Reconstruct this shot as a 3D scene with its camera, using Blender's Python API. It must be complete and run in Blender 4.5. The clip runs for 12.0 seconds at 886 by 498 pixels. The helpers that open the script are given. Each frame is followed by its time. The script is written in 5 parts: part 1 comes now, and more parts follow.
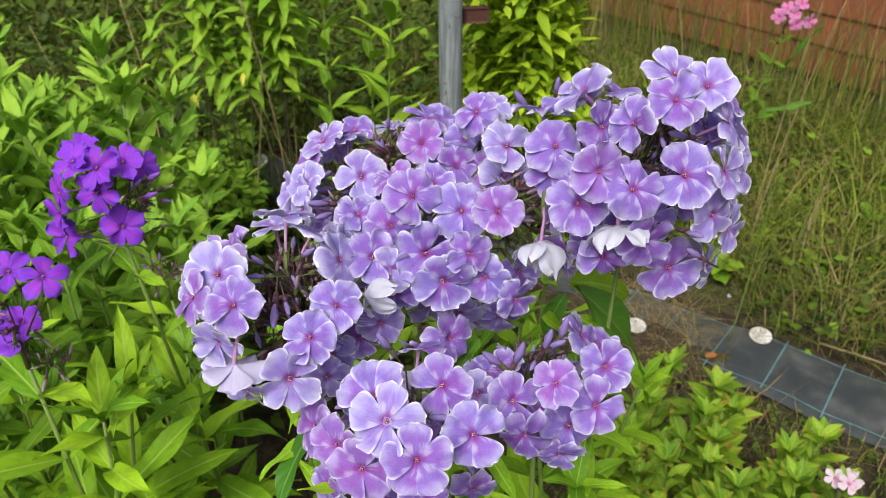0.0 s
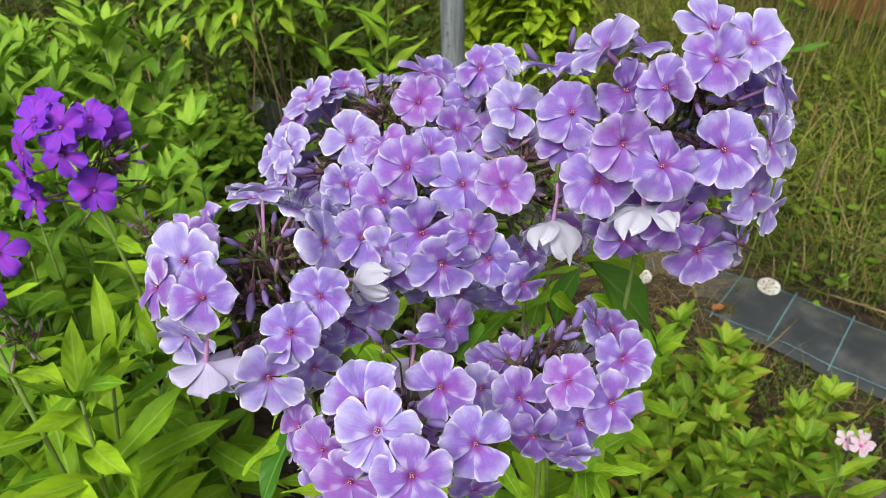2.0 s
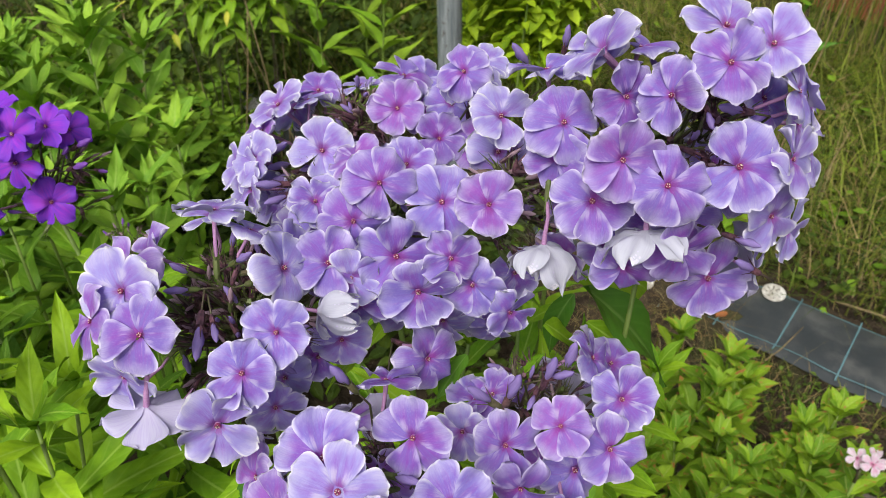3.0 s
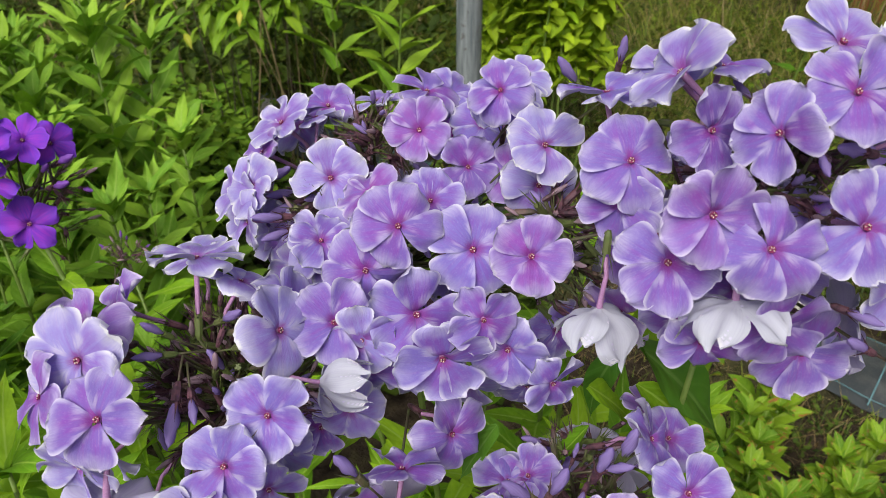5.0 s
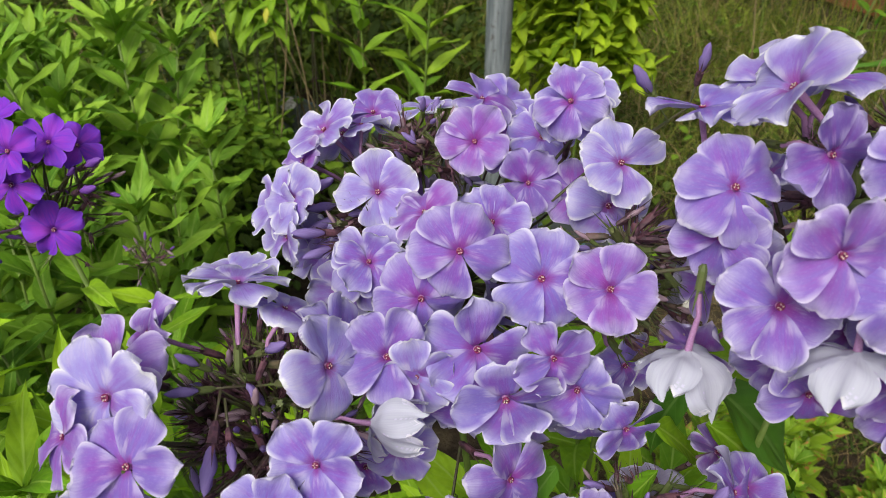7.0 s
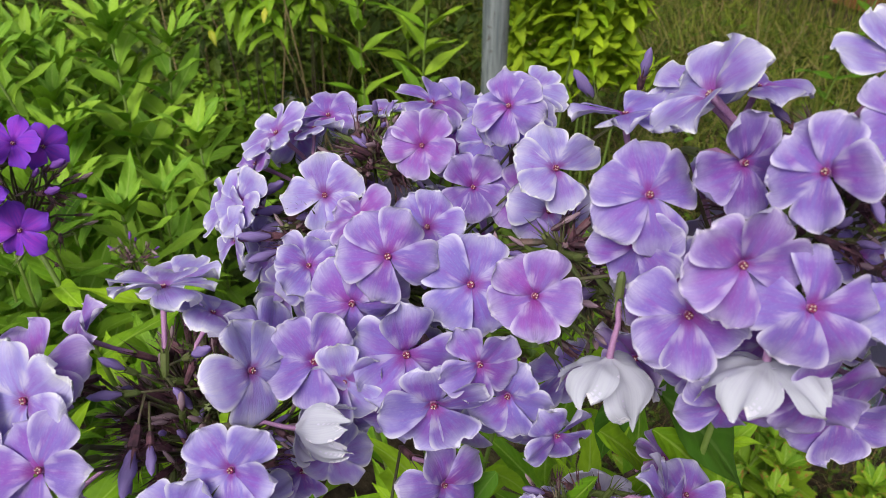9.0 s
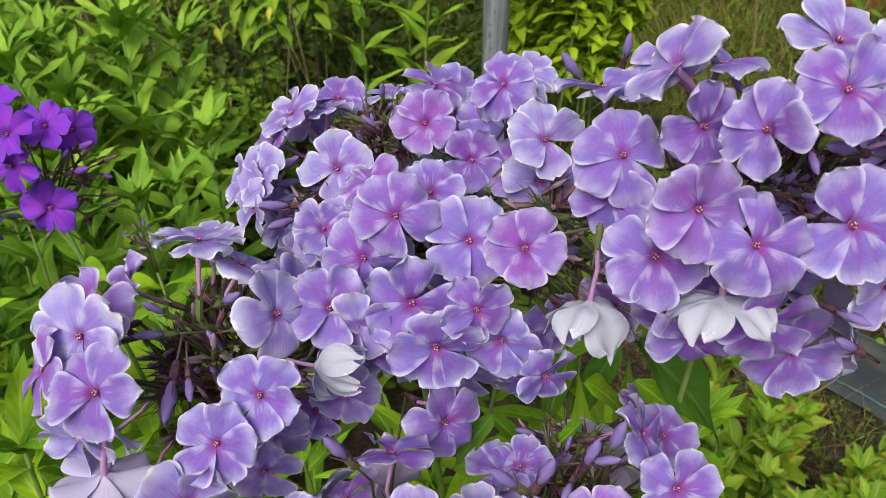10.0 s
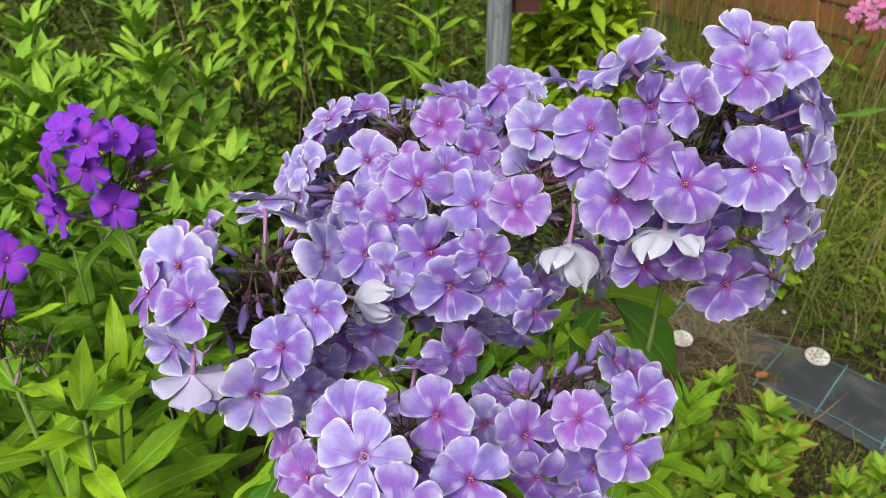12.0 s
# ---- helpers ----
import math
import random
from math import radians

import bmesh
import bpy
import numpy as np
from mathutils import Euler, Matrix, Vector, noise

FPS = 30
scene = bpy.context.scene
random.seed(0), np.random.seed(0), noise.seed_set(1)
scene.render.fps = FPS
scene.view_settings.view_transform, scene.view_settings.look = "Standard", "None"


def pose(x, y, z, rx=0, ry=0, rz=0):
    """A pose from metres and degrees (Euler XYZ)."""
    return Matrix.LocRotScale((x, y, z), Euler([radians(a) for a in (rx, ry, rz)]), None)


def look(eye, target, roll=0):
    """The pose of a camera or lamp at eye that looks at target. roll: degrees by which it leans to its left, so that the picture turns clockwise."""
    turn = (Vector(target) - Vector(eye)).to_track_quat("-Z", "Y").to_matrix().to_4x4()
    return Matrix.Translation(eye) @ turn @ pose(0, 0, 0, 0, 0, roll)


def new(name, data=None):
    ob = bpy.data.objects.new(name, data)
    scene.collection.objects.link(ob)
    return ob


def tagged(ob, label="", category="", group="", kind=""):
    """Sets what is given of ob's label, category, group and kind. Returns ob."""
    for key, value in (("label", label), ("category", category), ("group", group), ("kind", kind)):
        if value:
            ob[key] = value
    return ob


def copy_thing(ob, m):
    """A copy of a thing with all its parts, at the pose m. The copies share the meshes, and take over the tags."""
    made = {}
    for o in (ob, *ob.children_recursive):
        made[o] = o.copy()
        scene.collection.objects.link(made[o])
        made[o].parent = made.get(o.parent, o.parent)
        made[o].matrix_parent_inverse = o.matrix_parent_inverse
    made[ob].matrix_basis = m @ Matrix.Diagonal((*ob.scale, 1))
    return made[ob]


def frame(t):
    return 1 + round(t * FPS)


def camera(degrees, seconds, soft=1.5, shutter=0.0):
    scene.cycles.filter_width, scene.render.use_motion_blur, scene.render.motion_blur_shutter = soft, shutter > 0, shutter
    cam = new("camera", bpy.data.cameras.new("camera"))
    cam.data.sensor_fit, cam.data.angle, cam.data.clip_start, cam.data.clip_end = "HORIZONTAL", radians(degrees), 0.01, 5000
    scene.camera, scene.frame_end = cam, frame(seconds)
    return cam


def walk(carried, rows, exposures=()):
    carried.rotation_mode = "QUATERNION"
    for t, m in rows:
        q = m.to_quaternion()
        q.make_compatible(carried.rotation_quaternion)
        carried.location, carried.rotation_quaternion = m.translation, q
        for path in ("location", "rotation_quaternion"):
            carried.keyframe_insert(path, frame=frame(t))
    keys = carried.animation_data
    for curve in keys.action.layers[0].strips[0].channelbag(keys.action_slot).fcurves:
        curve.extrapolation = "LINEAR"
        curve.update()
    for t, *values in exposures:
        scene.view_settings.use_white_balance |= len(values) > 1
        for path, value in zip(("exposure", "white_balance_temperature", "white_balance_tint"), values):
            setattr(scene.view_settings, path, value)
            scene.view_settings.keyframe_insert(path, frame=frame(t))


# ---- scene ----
cam = camera(62.4, 12.0, soft=0.7)
cam.data.dof.use_dof, cam.data.dof.focus_distance, cam.data.dof.aperture_fstop = True, 0.33, 25.0
METRES, EYE, TILT, LEAN, TURN = 0.40, 1.25, -45.0, 0.0, 0.0
ROWS = [
    (0.0, 0.0, 0.0, 0.0, 0.23, 13.67, 0.94),
    (0.5, 0.0057, 0.0172, 0.0176, 0.27, 9.98, 0.99),
    (1.0, 0.0052, 0.0231, 0.0467, 0.31, 9.02, 0.96),
    (1.5, 0.0118, 0.061, 0.0699, 0.37, 9.0, 0.93),
    (2.0, 0.0052, 0.1166, 0.0814, 0.39, 9.06, 0.91),
    (2.5, 0.0217, 0.1633, 0.1008, 0.44, 9.02, 0.87),
    (3.0, 0.0357, 0.2248, 0.1305, 0.5, 9.05, 0.82),
    (5.0, 0.016, 0.3706, 0.2122, 1.28, 9.1, -0.28),
    (5.5, 0.0101, 0.3856, 0.2215, 1.55, 9.11, -0.62),
    (6.0, -0.0069, 0.4103, 0.2219, 1.81, 9.11, -0.96),
    (6.5, -0.0371, 0.4247, 0.2346, 2.09, 9.09, -1.35),
    (8.5, 0.0224, 0.4556, 0.2725, 2.9, 9.0, -2.09),
    (9.0, 0.0408, 0.4406, 0.2556, 2.95, 9.02, -2.1),
    (9.5, 0.0623, 0.4085, 0.2281, 3.0, 9.01, -2.12),
    (10.0, 0.0464, 0.3622, 0.2014, 3.03, 9.04, -2.16),
    (10.5, 0.0391, 0.3107, 0.1598, 3.05, 9.07, -2.23),
    (11.0, 0.0379, 0.2507, 0.118, 3.09, 9.09, -2.28),
    (11.5, 0.0393, 0.2035, 0.0776, 3.11, 9.8, -2.35),
    (12.0, 0.0488, 0.1813, 0.0456, 3.11, 13.49, -2.48),
]
walk(cam, [(t, pose(0, 0, EYE, TILT, LEAN, TURN) @ pose(METRES * x, METRES * y, METRES * z, 90 + pitch, roll, yaw)) for t, x, y, z, yaw, pitch, roll in ROWS],
     [(0.0, 0.31), (3.0, 0.18), (5.5, 0.05), (9.5, 0.06), (11.0, 0.10), (12.0, 0.20)])

# ---- daylight: bright overcast, the soft sun stands high behind the camera ----
SUN_ELEVATION, SUN_AZIMUTH = 50.0, 200.0
world = bpy.data.worlds.new("overcast_sky")
scene.world = world
world.use_nodes = True
sky = world.node_tree.nodes.new("ShaderNodeTexSky")
sky.sky_type, sky.sun_disc = "NISHITA", False
sky.sun_elevation, sky.sun_rotation = radians(SUN_ELEVATION), radians(SUN_AZIMUTH)
sky.dust_density, sky.ozone_density = 4.0, 1.0
grey = world.node_tree.nodes.new("ShaderNodeHueSaturation")
grey.inputs["Saturation"].default_value = 0.33  # cloud takes most of the blue out of the sky
world.node_tree.links.new(sky.outputs[0], grey.inputs["Color"])
world.node_tree.links.new(grey.outputs[0], world.node_tree.nodes["Background"].inputs[0])
world.node_tree.nodes["Background"].inputs[1].default_value = 0.108
sun = new("sun", bpy.data.lights.new("sun", "SUN"))
sun.data.energy, sun.data.angle, sun.data.color = 2.7, radians(34), (1.0, 0.965, 0.90)
toward_sun = Vector((math.sin(radians(SUN_AZIMUTH)) * math.cos(radians(SUN_ELEVATION)),
                     math.cos(radians(SUN_AZIMUTH)) * math.cos(radians(SUN_ELEVATION)), math.sin(radians(SUN_ELEVATION))))
sun.matrix_world = look(toward_sun * 20, (0, 0, 0))


# ---- materials ----
class Nodes:
    """A short way to write a node material."""

    def __init__(self, name):
        self.material = bpy.data.materials.new(name)
        self.material.use_nodes = True
        self.tree = self.material.node_tree
        self.shader = self.tree.nodes["Principled BSDF"]
        self.out = self.tree.nodes["Material Output"]

    def node(self, kind, **inputs):
        n = self.tree.nodes.new(kind)
        for key, value in inputs.items():
            self.put(n.inputs[key.replace("_", " ")], value)
        return n

    def put(self, socket, value):
        if isinstance(value, bpy.types.NodeSocket):
            self.tree.links.new(value, socket)
        else:
            socket.default_value = value

    def math(self, operation, a, b=0.0, clamp=False):
        n = self.tree.nodes.new("ShaderNodeMath")
        n.operation, n.use_clamp = operation, clamp
        self.put(n.inputs[0], a)
        self.put(n.inputs[1], b)
        return n.outputs[0]

    def ramp(self, x, low, high):
        n = self.tree.nodes.new("ShaderNodeMapRange")
        n.interpolation_type = "SMOOTHSTEP"
        for i, value in enumerate((x, low, high, 0.0, 1.0)):
            self.put(n.inputs[i], value)
        return n.outputs[0]

    def mix(self, factor, a, b):
        n = self.tree.nodes.new("ShaderNodeMix")
        n.data_type = "RGBA"
        for i, value in ((0, factor), (6, a), (7, b)):
            self.put(n.inputs[i], (*value, 1) if isinstance(value, tuple) and len(value) == 3 else value)
        return n.outputs[2]

    def noise(self, scale, detail=4.0, vector=None, rough=0.55):
        n = self.node("ShaderNodeTexNoise", Scale=scale, Detail=detail, Roughness=rough)
        if vector is not None:
            self.put(n.inputs["Vector"], vector)
        return n.outputs[0]

    def place(self):
        return self.node("ShaderNodeTexCoord").outputs["Object"]

    def vector(self, x, y, z):
        return self.node("ShaderNodeCombineXYZ", X=x, Y=y, Z=z).outputs[0]

    def uv(self):
        s = self.node("ShaderNodeSeparateXYZ", Vector=self.node("ShaderNodeUVMap").outputs[0])
        return s.outputs[0], s.outputs[1]

    def rand(self):
        return self.node("ShaderNodeObjectInfo").outputs["Random"]

    def island(self):
        return self.node("ShaderNodeNewGeometry").outputs["Random Per Island"]

    def bump(self, height, strength, distance):
        n = self.node("ShaderNodeBump", Strength=strength, Distance=distance, Height=height)
        self.put(self.shader.inputs["Normal"], n.outputs[0])
        return n.outputs[0]

    def done(self, colour, roughness=0.5, thin=0.0, metal=0.0, specular=0.5, thin_colour=None):
        self.put(self.shader.inputs["Base Color"], (*colour, 1) if isinstance(colour, tuple) else colour)
        self.put(self.shader.inputs["Roughness"], roughness)
        self.shader.inputs["Metallic"].default_value = metal
        self.shader.inputs["Specular IOR Level"].default_value = specular
        if thin:
            t = self.node("ShaderNodeBsdfTranslucent")
            self.put(t.inputs[0], thin_colour if thin_colour is not None else ((*colour, 1) if isinstance(colour, tuple) else colour))
            m = self.node("ShaderNodeMixShader")
            m.inputs[0].default_value = thin
            self.tree.links.new(self.shader.outputs[0], m.inputs[1])
            self.tree.links.new(t.outputs[0], m.inputs[2])
            self.tree.links.new(m.outputs[0], self.out.inputs[0])
        return self.material


def petal_material(name, cool, warm, margin, heart, margin_share):
    """Petal skin: a deep heart, a paler throat, streaked blush beyond it and a pale margin; each petal a little different."""
    k = Nodes(name)
    u, v = k.uv()
    r = k.rand()
    r2 = k.math("FRACT", k.math("MULTIPLY", r, 7.31))
    across = k.math("ABSOLUTE", k.math("SUBTRACT", k.math("MULTIPLY", v, 2.0), 1.0))
    fan = k.math("MULTIPLY", k.math("SUBTRACT", v, 0.5), k.math("ADD", 0.35, u))
    streak = k.noise(1.0, 4.0, k.vector(k.math("MULTIPLY", u, 1.3), k.math("MULTIPLY", fan, 8.0), k.math("MULTIPLY", r, 60.0)), 0.6)
    fine = k.noise(1.0, 3.0, k.vector(k.math("MULTIPLY", u, 1.2), k.math("MULTIPLY", v, 32.0), k.math("MULTIPLY", r, 33.0)), 0.65)
    cloud = k.noise(1.0, 3.0, k.vector(k.math("MULTIPLY", u, 2.6), k.math("MULTIPLY", fan, 3.2), k.math("MULTIPLY", r, 91.0)))
    zone = k.math("MULTIPLY", k.math("SUBTRACT", 1.0, k.math("MULTIPLY", k.ramp(across, 0.35, 1.0), 0.65)), k.math("SUBTRACT", 1.0, k.ramp(u, 0.45, 0.95)))
    blush = k.math("ADD", k.math("MULTIPLY", k.math("SUBTRACT", streak, 0.33), 3.2), k.math("MULTIPLY", k.math("SUBTRACT", r2, 0.5), 0.9))
    blush = k.math("ADD", blush, k.math("MULTIPLY", k.math("SUBTRACT", fine, 0.5), 1.0))
    colour = k.mix(k.math("MULTIPLY", blush, zone, clamp=True), cool, warm)
    broad = k.math("MULTIPLY", k.ramp(k.math("ADD", u, k.math("MULTIPLY", k.math("SUBTRACT", cloud, 0.5), 0.6)), 0.50, 1.05), k.math("ADD", 0.55, k.math("MULTIPLY", k.math("SUBTRACT", fine, 0.5), 1.1)))
    edge = k.math("MAXIMUM", k.ramp(k.math("ADD", u, k.math("MULTIPLY", k.math("SUBTRACT", cloud, 0.5), 0.16)), 0.88, 0.96), k.math("MULTIPLY", k.ramp(across, 0.74, 1.0), k.ramp(u, 0.3, 0.7)))
    rays = k.math("MULTIPLY", k.math("SUBTRACT", 1.0, k.ramp(k.math("ABSOLUTE", k.math("SUBTRACT", u, 0.27)), 0.04, 0.22)), k.ramp(k.math("ADD", k.math("MULTIPLY", across, 0.35), streak), 0.58, 0.82))
    pale = k.math("MAXIMUM", k.math("MAXIMUM", broad, k.math("MULTIPLY", edge, 1.0)), k.math("MULTIPLY", rays, 0.5))
    colour = k.mix(k.math("MULTIPLY", pale, margin_share, clamp=True), colour, margin)
    reach = k.math("ADD", 0.16, k.math("MULTIPLY", r2, 0.24))
    star = k.math("SUBTRACT", 1.0, k.ramp(k.math("ADD", k.math("ADD", u, k.math("MULTIPLY", across, 0.12)), k.math("MULTIPLY", k.math("SUBTRACT", fine, 0.5), 0.2)), 0.05, reach))
    colour = k.mix(k.math("MULTIPLY", star, 0.72), colour, heart)
    rib = k.math("MULTIPLY", k.math("SUBTRACT", 1.0, k.ramp(across, 0.0, 0.07)), k.math("SUBTRACT", 1.0, k.ramp(u, 0.25, 0.75)))
    colour = k.mix(k.math("MULTIPLY", k.math("MAXIMUM", rib, k.math("MULTIPLY", k.ramp(fine, 0.52, 0.75), 0.6)), 0.32), colour, warm)
    grain = k.noise(1.0, 3.0, k.vector(k.math("MULTIPLY", u, 16.0), k.math("MULTIPLY", v, 26.0), k.math("MULTIPLY", r, 50.0)), 0.65)
    colour = k.mix(k.math("MULTIPLY", k.ramp(grain, 0.5, 0.75), 0.10), colour, margin)
    k.bump(k.math("ADD", k.math("MULTIPLY", fine, 0.8), k.math("MULTIPLY", cloud, 0.8)), 0.4, 0.0012)
    return k.done(colour, 0.52, thin=0.40, specular=0.25)


def petal_back_material(name, colour, vein):
    k = Nodes(name)
    u, v = k.uv()
    fine = k.noise(1.0, 2.0, k.vector(k.math("MULTIPLY", u, 2.0), k.math("MULTIPLY", v, 30.0), k.math("MULTIPLY", k.rand(), 33.0)))
    return k.done(k.mix(k.math("MULTIPLY", k.ramp(fine, 0.4, 0.75), 0.35), colour, vein), 0.6, thin=0.4, specular=0.25)


def leaf_material(name, dark, light, rib, blotch, blotch_share=0.1, per_island=False, thin=0.16, gloss=0.55):
    """Leaf blade: pale midrib, side veins in slight relief, mottling, dry blotches; each leaf a little different."""
    k = Nodes(name)
    u, v = k.uv()
    r = k.island() if per_island else k.rand()
    mottle = k.noise(3.0, 4.0, k.vector(k.math("MULTIPLY", u, 4.0), v, k.math("MULTIPLY", r, 40.0)))
    colour = k.mix(k.math("ADD", k.math("MULTIPLY", r, 0.75), k.math("MULTIPLY", k.math("SUBTRACT", mottle, 0.5), 0.6), clamp=True), dark, light)
    across = k.math("ABSOLUTE", k.math("SUBTRACT", k.math("MULTIPLY", v, 2.0), 1.0))
    side = k.math("SINE", k.math("SUBTRACT", k.math("MULTIPLY", u, 40.0), k.math("MULTIPLY", across, 10.0)))
    colour = k.mix(k.math("MULTIPLY", k.ramp(side, 0.7, 1.0), 0.09), colour, rib)
    colour = k.mix(k.math("SUBTRACT", 0.6, k.math("MULTIPLY", k.ramp(across, 0.03, 0.12), 0.6)), colour, rib)
    spots = k.noise(2.4, 3.0, k.vector(k.math("MULTIPLY", u, 2.5), v, k.math("MULTIPLY", r, 77.0)))
    limit = 0.78 - 0.3 * blotch_share
    colour = k.mix(k.math("MULTIPLY", k.ramp(k.math("ADD", spots, k.math("MULTIPLY", k.ramp(u, 0.6, 1.0), 0.12)), limit, limit + 0.1), 0.85), colour, blotch)
    k.bump(k.math("ADD", k.math("MULTIPLY", side, 0.5), k.ramp(across, 0.0, 0.2)), 0.17, 0.0015)
    return k.done(colour, gloss, thin=thin, specular=0.18)


def plain_material(name, a, b, scale, roughness=0.7, relief=0.3, metal=0.0, specular=0.4, thin=0.0):
    k = Nodes(name)
    n = k.noise(scale, 6.0, k.place())
    coarse = k.noise(scale * 0.13, 3.0, k.place())
    k.bump(n, relief, 0.004)
    return k.done(k.mix(k.ramp(k.math("ADD", k.math("MULTIPLY", n, 0.6), k.math("MULTIPLY", coarse, 0.5)), 0.35, 0.75), a, b), roughness, metal=metal, specular=specular, thin=thin)


LILAC_TONES = [
    petal_material("blue_lilac_petal", (0.305, 0.233, 0.675), (0.321, 0.135, 0.600), (0.905, 0.890, 0.965), (0.36, 0.035, 0.33), 0.91),
    petal_material("lilac_petal", (0.290, 0.196, 0.622), (0.335, 0.121, 0.575), (0.890, 0.855, 0.955), (0.36, 0.035, 0.33), 0.86),
    petal_material("pink_lilac_petal", (0.326, 0.192, 0.620), (0.391, 0.123, 0.570), (0.895, 0.840, 0.955), (0.36, 0.035, 0.33), 0.81),
    petal_material("deep_lilac_petal", (0.246, 0.149, 0.525), (0.29, 0.091, 0.493), (0.809, 0.752, 0.95), (0.36, 0.035, 0.33), 0.81),
    petal_material("pale_lilac_petal", (0.42, 0.366, 0.770), (0.372, 0.207, 0.680), (0.95, 0.95, 0.95), (0.36, 0.035, 0.33), 0.95),
    petal_material("white_lilac_petal", (0.711, 0.689, 0.856), (0.646, 0.497, 0.828), (0.946, 0.929, 0.950), (0.431, 0.205, 0.462), 0.95),
]
WHITE_BACK = petal_back_material("white_petal_back", (0.66, 0.67, 0.75), (0.50, 0.48, 0.62))
LILAC_BACK = petal_back_material("lilac_petal_back", (0.68, 0.65, 0.82), (0.50, 0.40, 0.70))
VIOLET = petal_material("violet_petal", (0.25, 0.052, 0.70), (0.46, 0.060, 0.72), (0.38, 0.17, 0.82), (0.10, 0.01, 0.22), 0.3)
PINK_VIOLET = petal_material("pink_violet_petal", (0.28, 0.05, 0.76), (0.46, 0.06, 0.78), (0.50, 0.22, 0.84), (0.12, 0.01, 0.26), 0.3)
VIOLET_BACK = petal_back_material("violet_petal_back", (0.20, 0.10, 0.55), (0.14, 0.04, 0.45))
PINK = petal_material("pink_petal", (0.70, 0.30, 0.56), (0.74, 0.17, 0.44), (0.78, 0.50, 0.68), (0.62, 0.02, 0.20), 0.5)
PINK_BACK = petal_back_material("pink_petal_back", (0.75, 0.45, 0.62), (0.7, 0.3, 0.5))
BLUSH = petal_material("blush_petal", (0.76, 0.68, 0.74), (0.72, 0.42, 0.58), (0.82, 0.80, 0.82), (0.70, 0.05, 0.30), 0.8)
TUBE = plain_material("mauve_tube", (0.42, 0.18, 0.37), (0.58, 0.34, 0.58), 300, 0.5, 0.2, thin=0.15)


def calyx_material():
    k = Nodes("dark_calyx")
    n = k.noise(6.0, 4.0, k.place())
    colour = k.mix(k.ramp(n, 0.35, 0.7), (0.048, 0.022, 0.034), (0.15, 0.065, 0.085))
    colour = k.mix(k.math("MULTIPLY", k.ramp(k.rand(), 0.45, 0.85), 0.8), colour, (0.10, 0.15, 0.03))
    return k.done(colour, 0.5, specular=0.35)


CALYX = calyx_material()
BRANCH = plain_material("purple_green_branch", (0.07, 0.10, 0.022), (0.08, 0.04, 0.045), 160, 0.55, 0.3)
EYE_RING = plain_material("crimson_eye", (0.12, 0.010, 0.05), (0.30, 0.03, 0.13), 500, 0.5, 0.2)
ANTHER = plain_material("cream_anther", (0.60, 0.50, 0.38), (0.78, 0.70, 0.58), 500, 0.6, 0.2)
BUD = petal_back_material("lilac_bud", (0.36, 0.27, 0.60), (0.22, 0.10, 0.36))
VIOLET_BUD = petal_back_material("violet_bud", (0.30, 0.12, 0.55), (0.2, 0.05, 0.4))
PALE_BUD = petal_back_material("pale_bud_tip", (0.50, 0.36, 0.42), (0.32, 0.16, 0.22))
STEM = plain_material("green_stem", (0.10, 0.17, 0.025), (0.18, 0.25, 0.05), 90, 0.5, 0.3)
DRY_STEM = plain_material("dry_stem", (0.17, 0.12, 0.055), (0.36, 0.28, 0.14), 70, 0.8, 0.5)
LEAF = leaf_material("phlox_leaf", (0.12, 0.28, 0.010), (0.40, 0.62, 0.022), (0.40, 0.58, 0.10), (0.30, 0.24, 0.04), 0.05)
# phlox leaf darkened: carries the mid-bed shade in its colour; broad plants reuse it
SHADED_MID_LEAF = leaf_material("shaded_mid_green_leaf", (0.06, 0.16, 0.008), (0.19, 0.35, 0.018), (0.27, 0.42, 0.07), (0.28, 0.24, 0.04), 0.05)
FAR_LEAF = leaf_material("pale_green_phlox_leaf", (0.13, 0.29, 0.022), (0.34, 0.53, 0.045), (0.32, 0.46, 0.09), (0.30, 0.26, 0.05), 0.05)
DEEP_LEAF = leaf_material("deep_green_leaf", (0.05, 0.16, 0.015), (0.11, 0.25, 0.022), (0.18, 0.33, 0.07), (0.12, 0.14, 0.03), 0.0, gloss=0.42)
YOUNG_LEAF = leaf_material("young_phlox_leaf", (0.10, 0.22, 0.012), (0.31, 0.46, 0.025), (0.34, 0.45, 0.10), (0.42, 0.13, 0.06), 0.52)
BACK_LEAF = leaf_material("tall_phlox_leaf", (0.14, 0.30, 0.016), (0.34, 0.50, 0.03), (0.22, 0.34, 0.08), (0.50, 0.42, 0.05), 0.2)
BRIGHT_LEAF = leaf_material("bright_bush_leaf", (0.24, 0.42, 0.012), (0.48, 0.62, 0.024), (0.28, 0.40, 0.08), (0.45, 0.40, 0.05), 0.15)
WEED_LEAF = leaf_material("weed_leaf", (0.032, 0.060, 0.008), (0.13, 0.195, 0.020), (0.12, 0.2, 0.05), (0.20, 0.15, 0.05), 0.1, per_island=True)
FRESH_WEED = leaf_material("fresh_weed_leaf", (0.10, 0.22, 0.014), (0.26, 0.40, 0.03), (0.26, 0.36, 0.08), (0.40, 0.36, 0.05), 0.1, per_island=True)
BUSH_FILL = leaf_material("bush_leaf", (0.19, 0.33, 0.012), (0.44, 0.57, 0.026), (0.28, 0.40, 0.08), (0.45, 0.40, 0.05), 0.15, per_island=True)
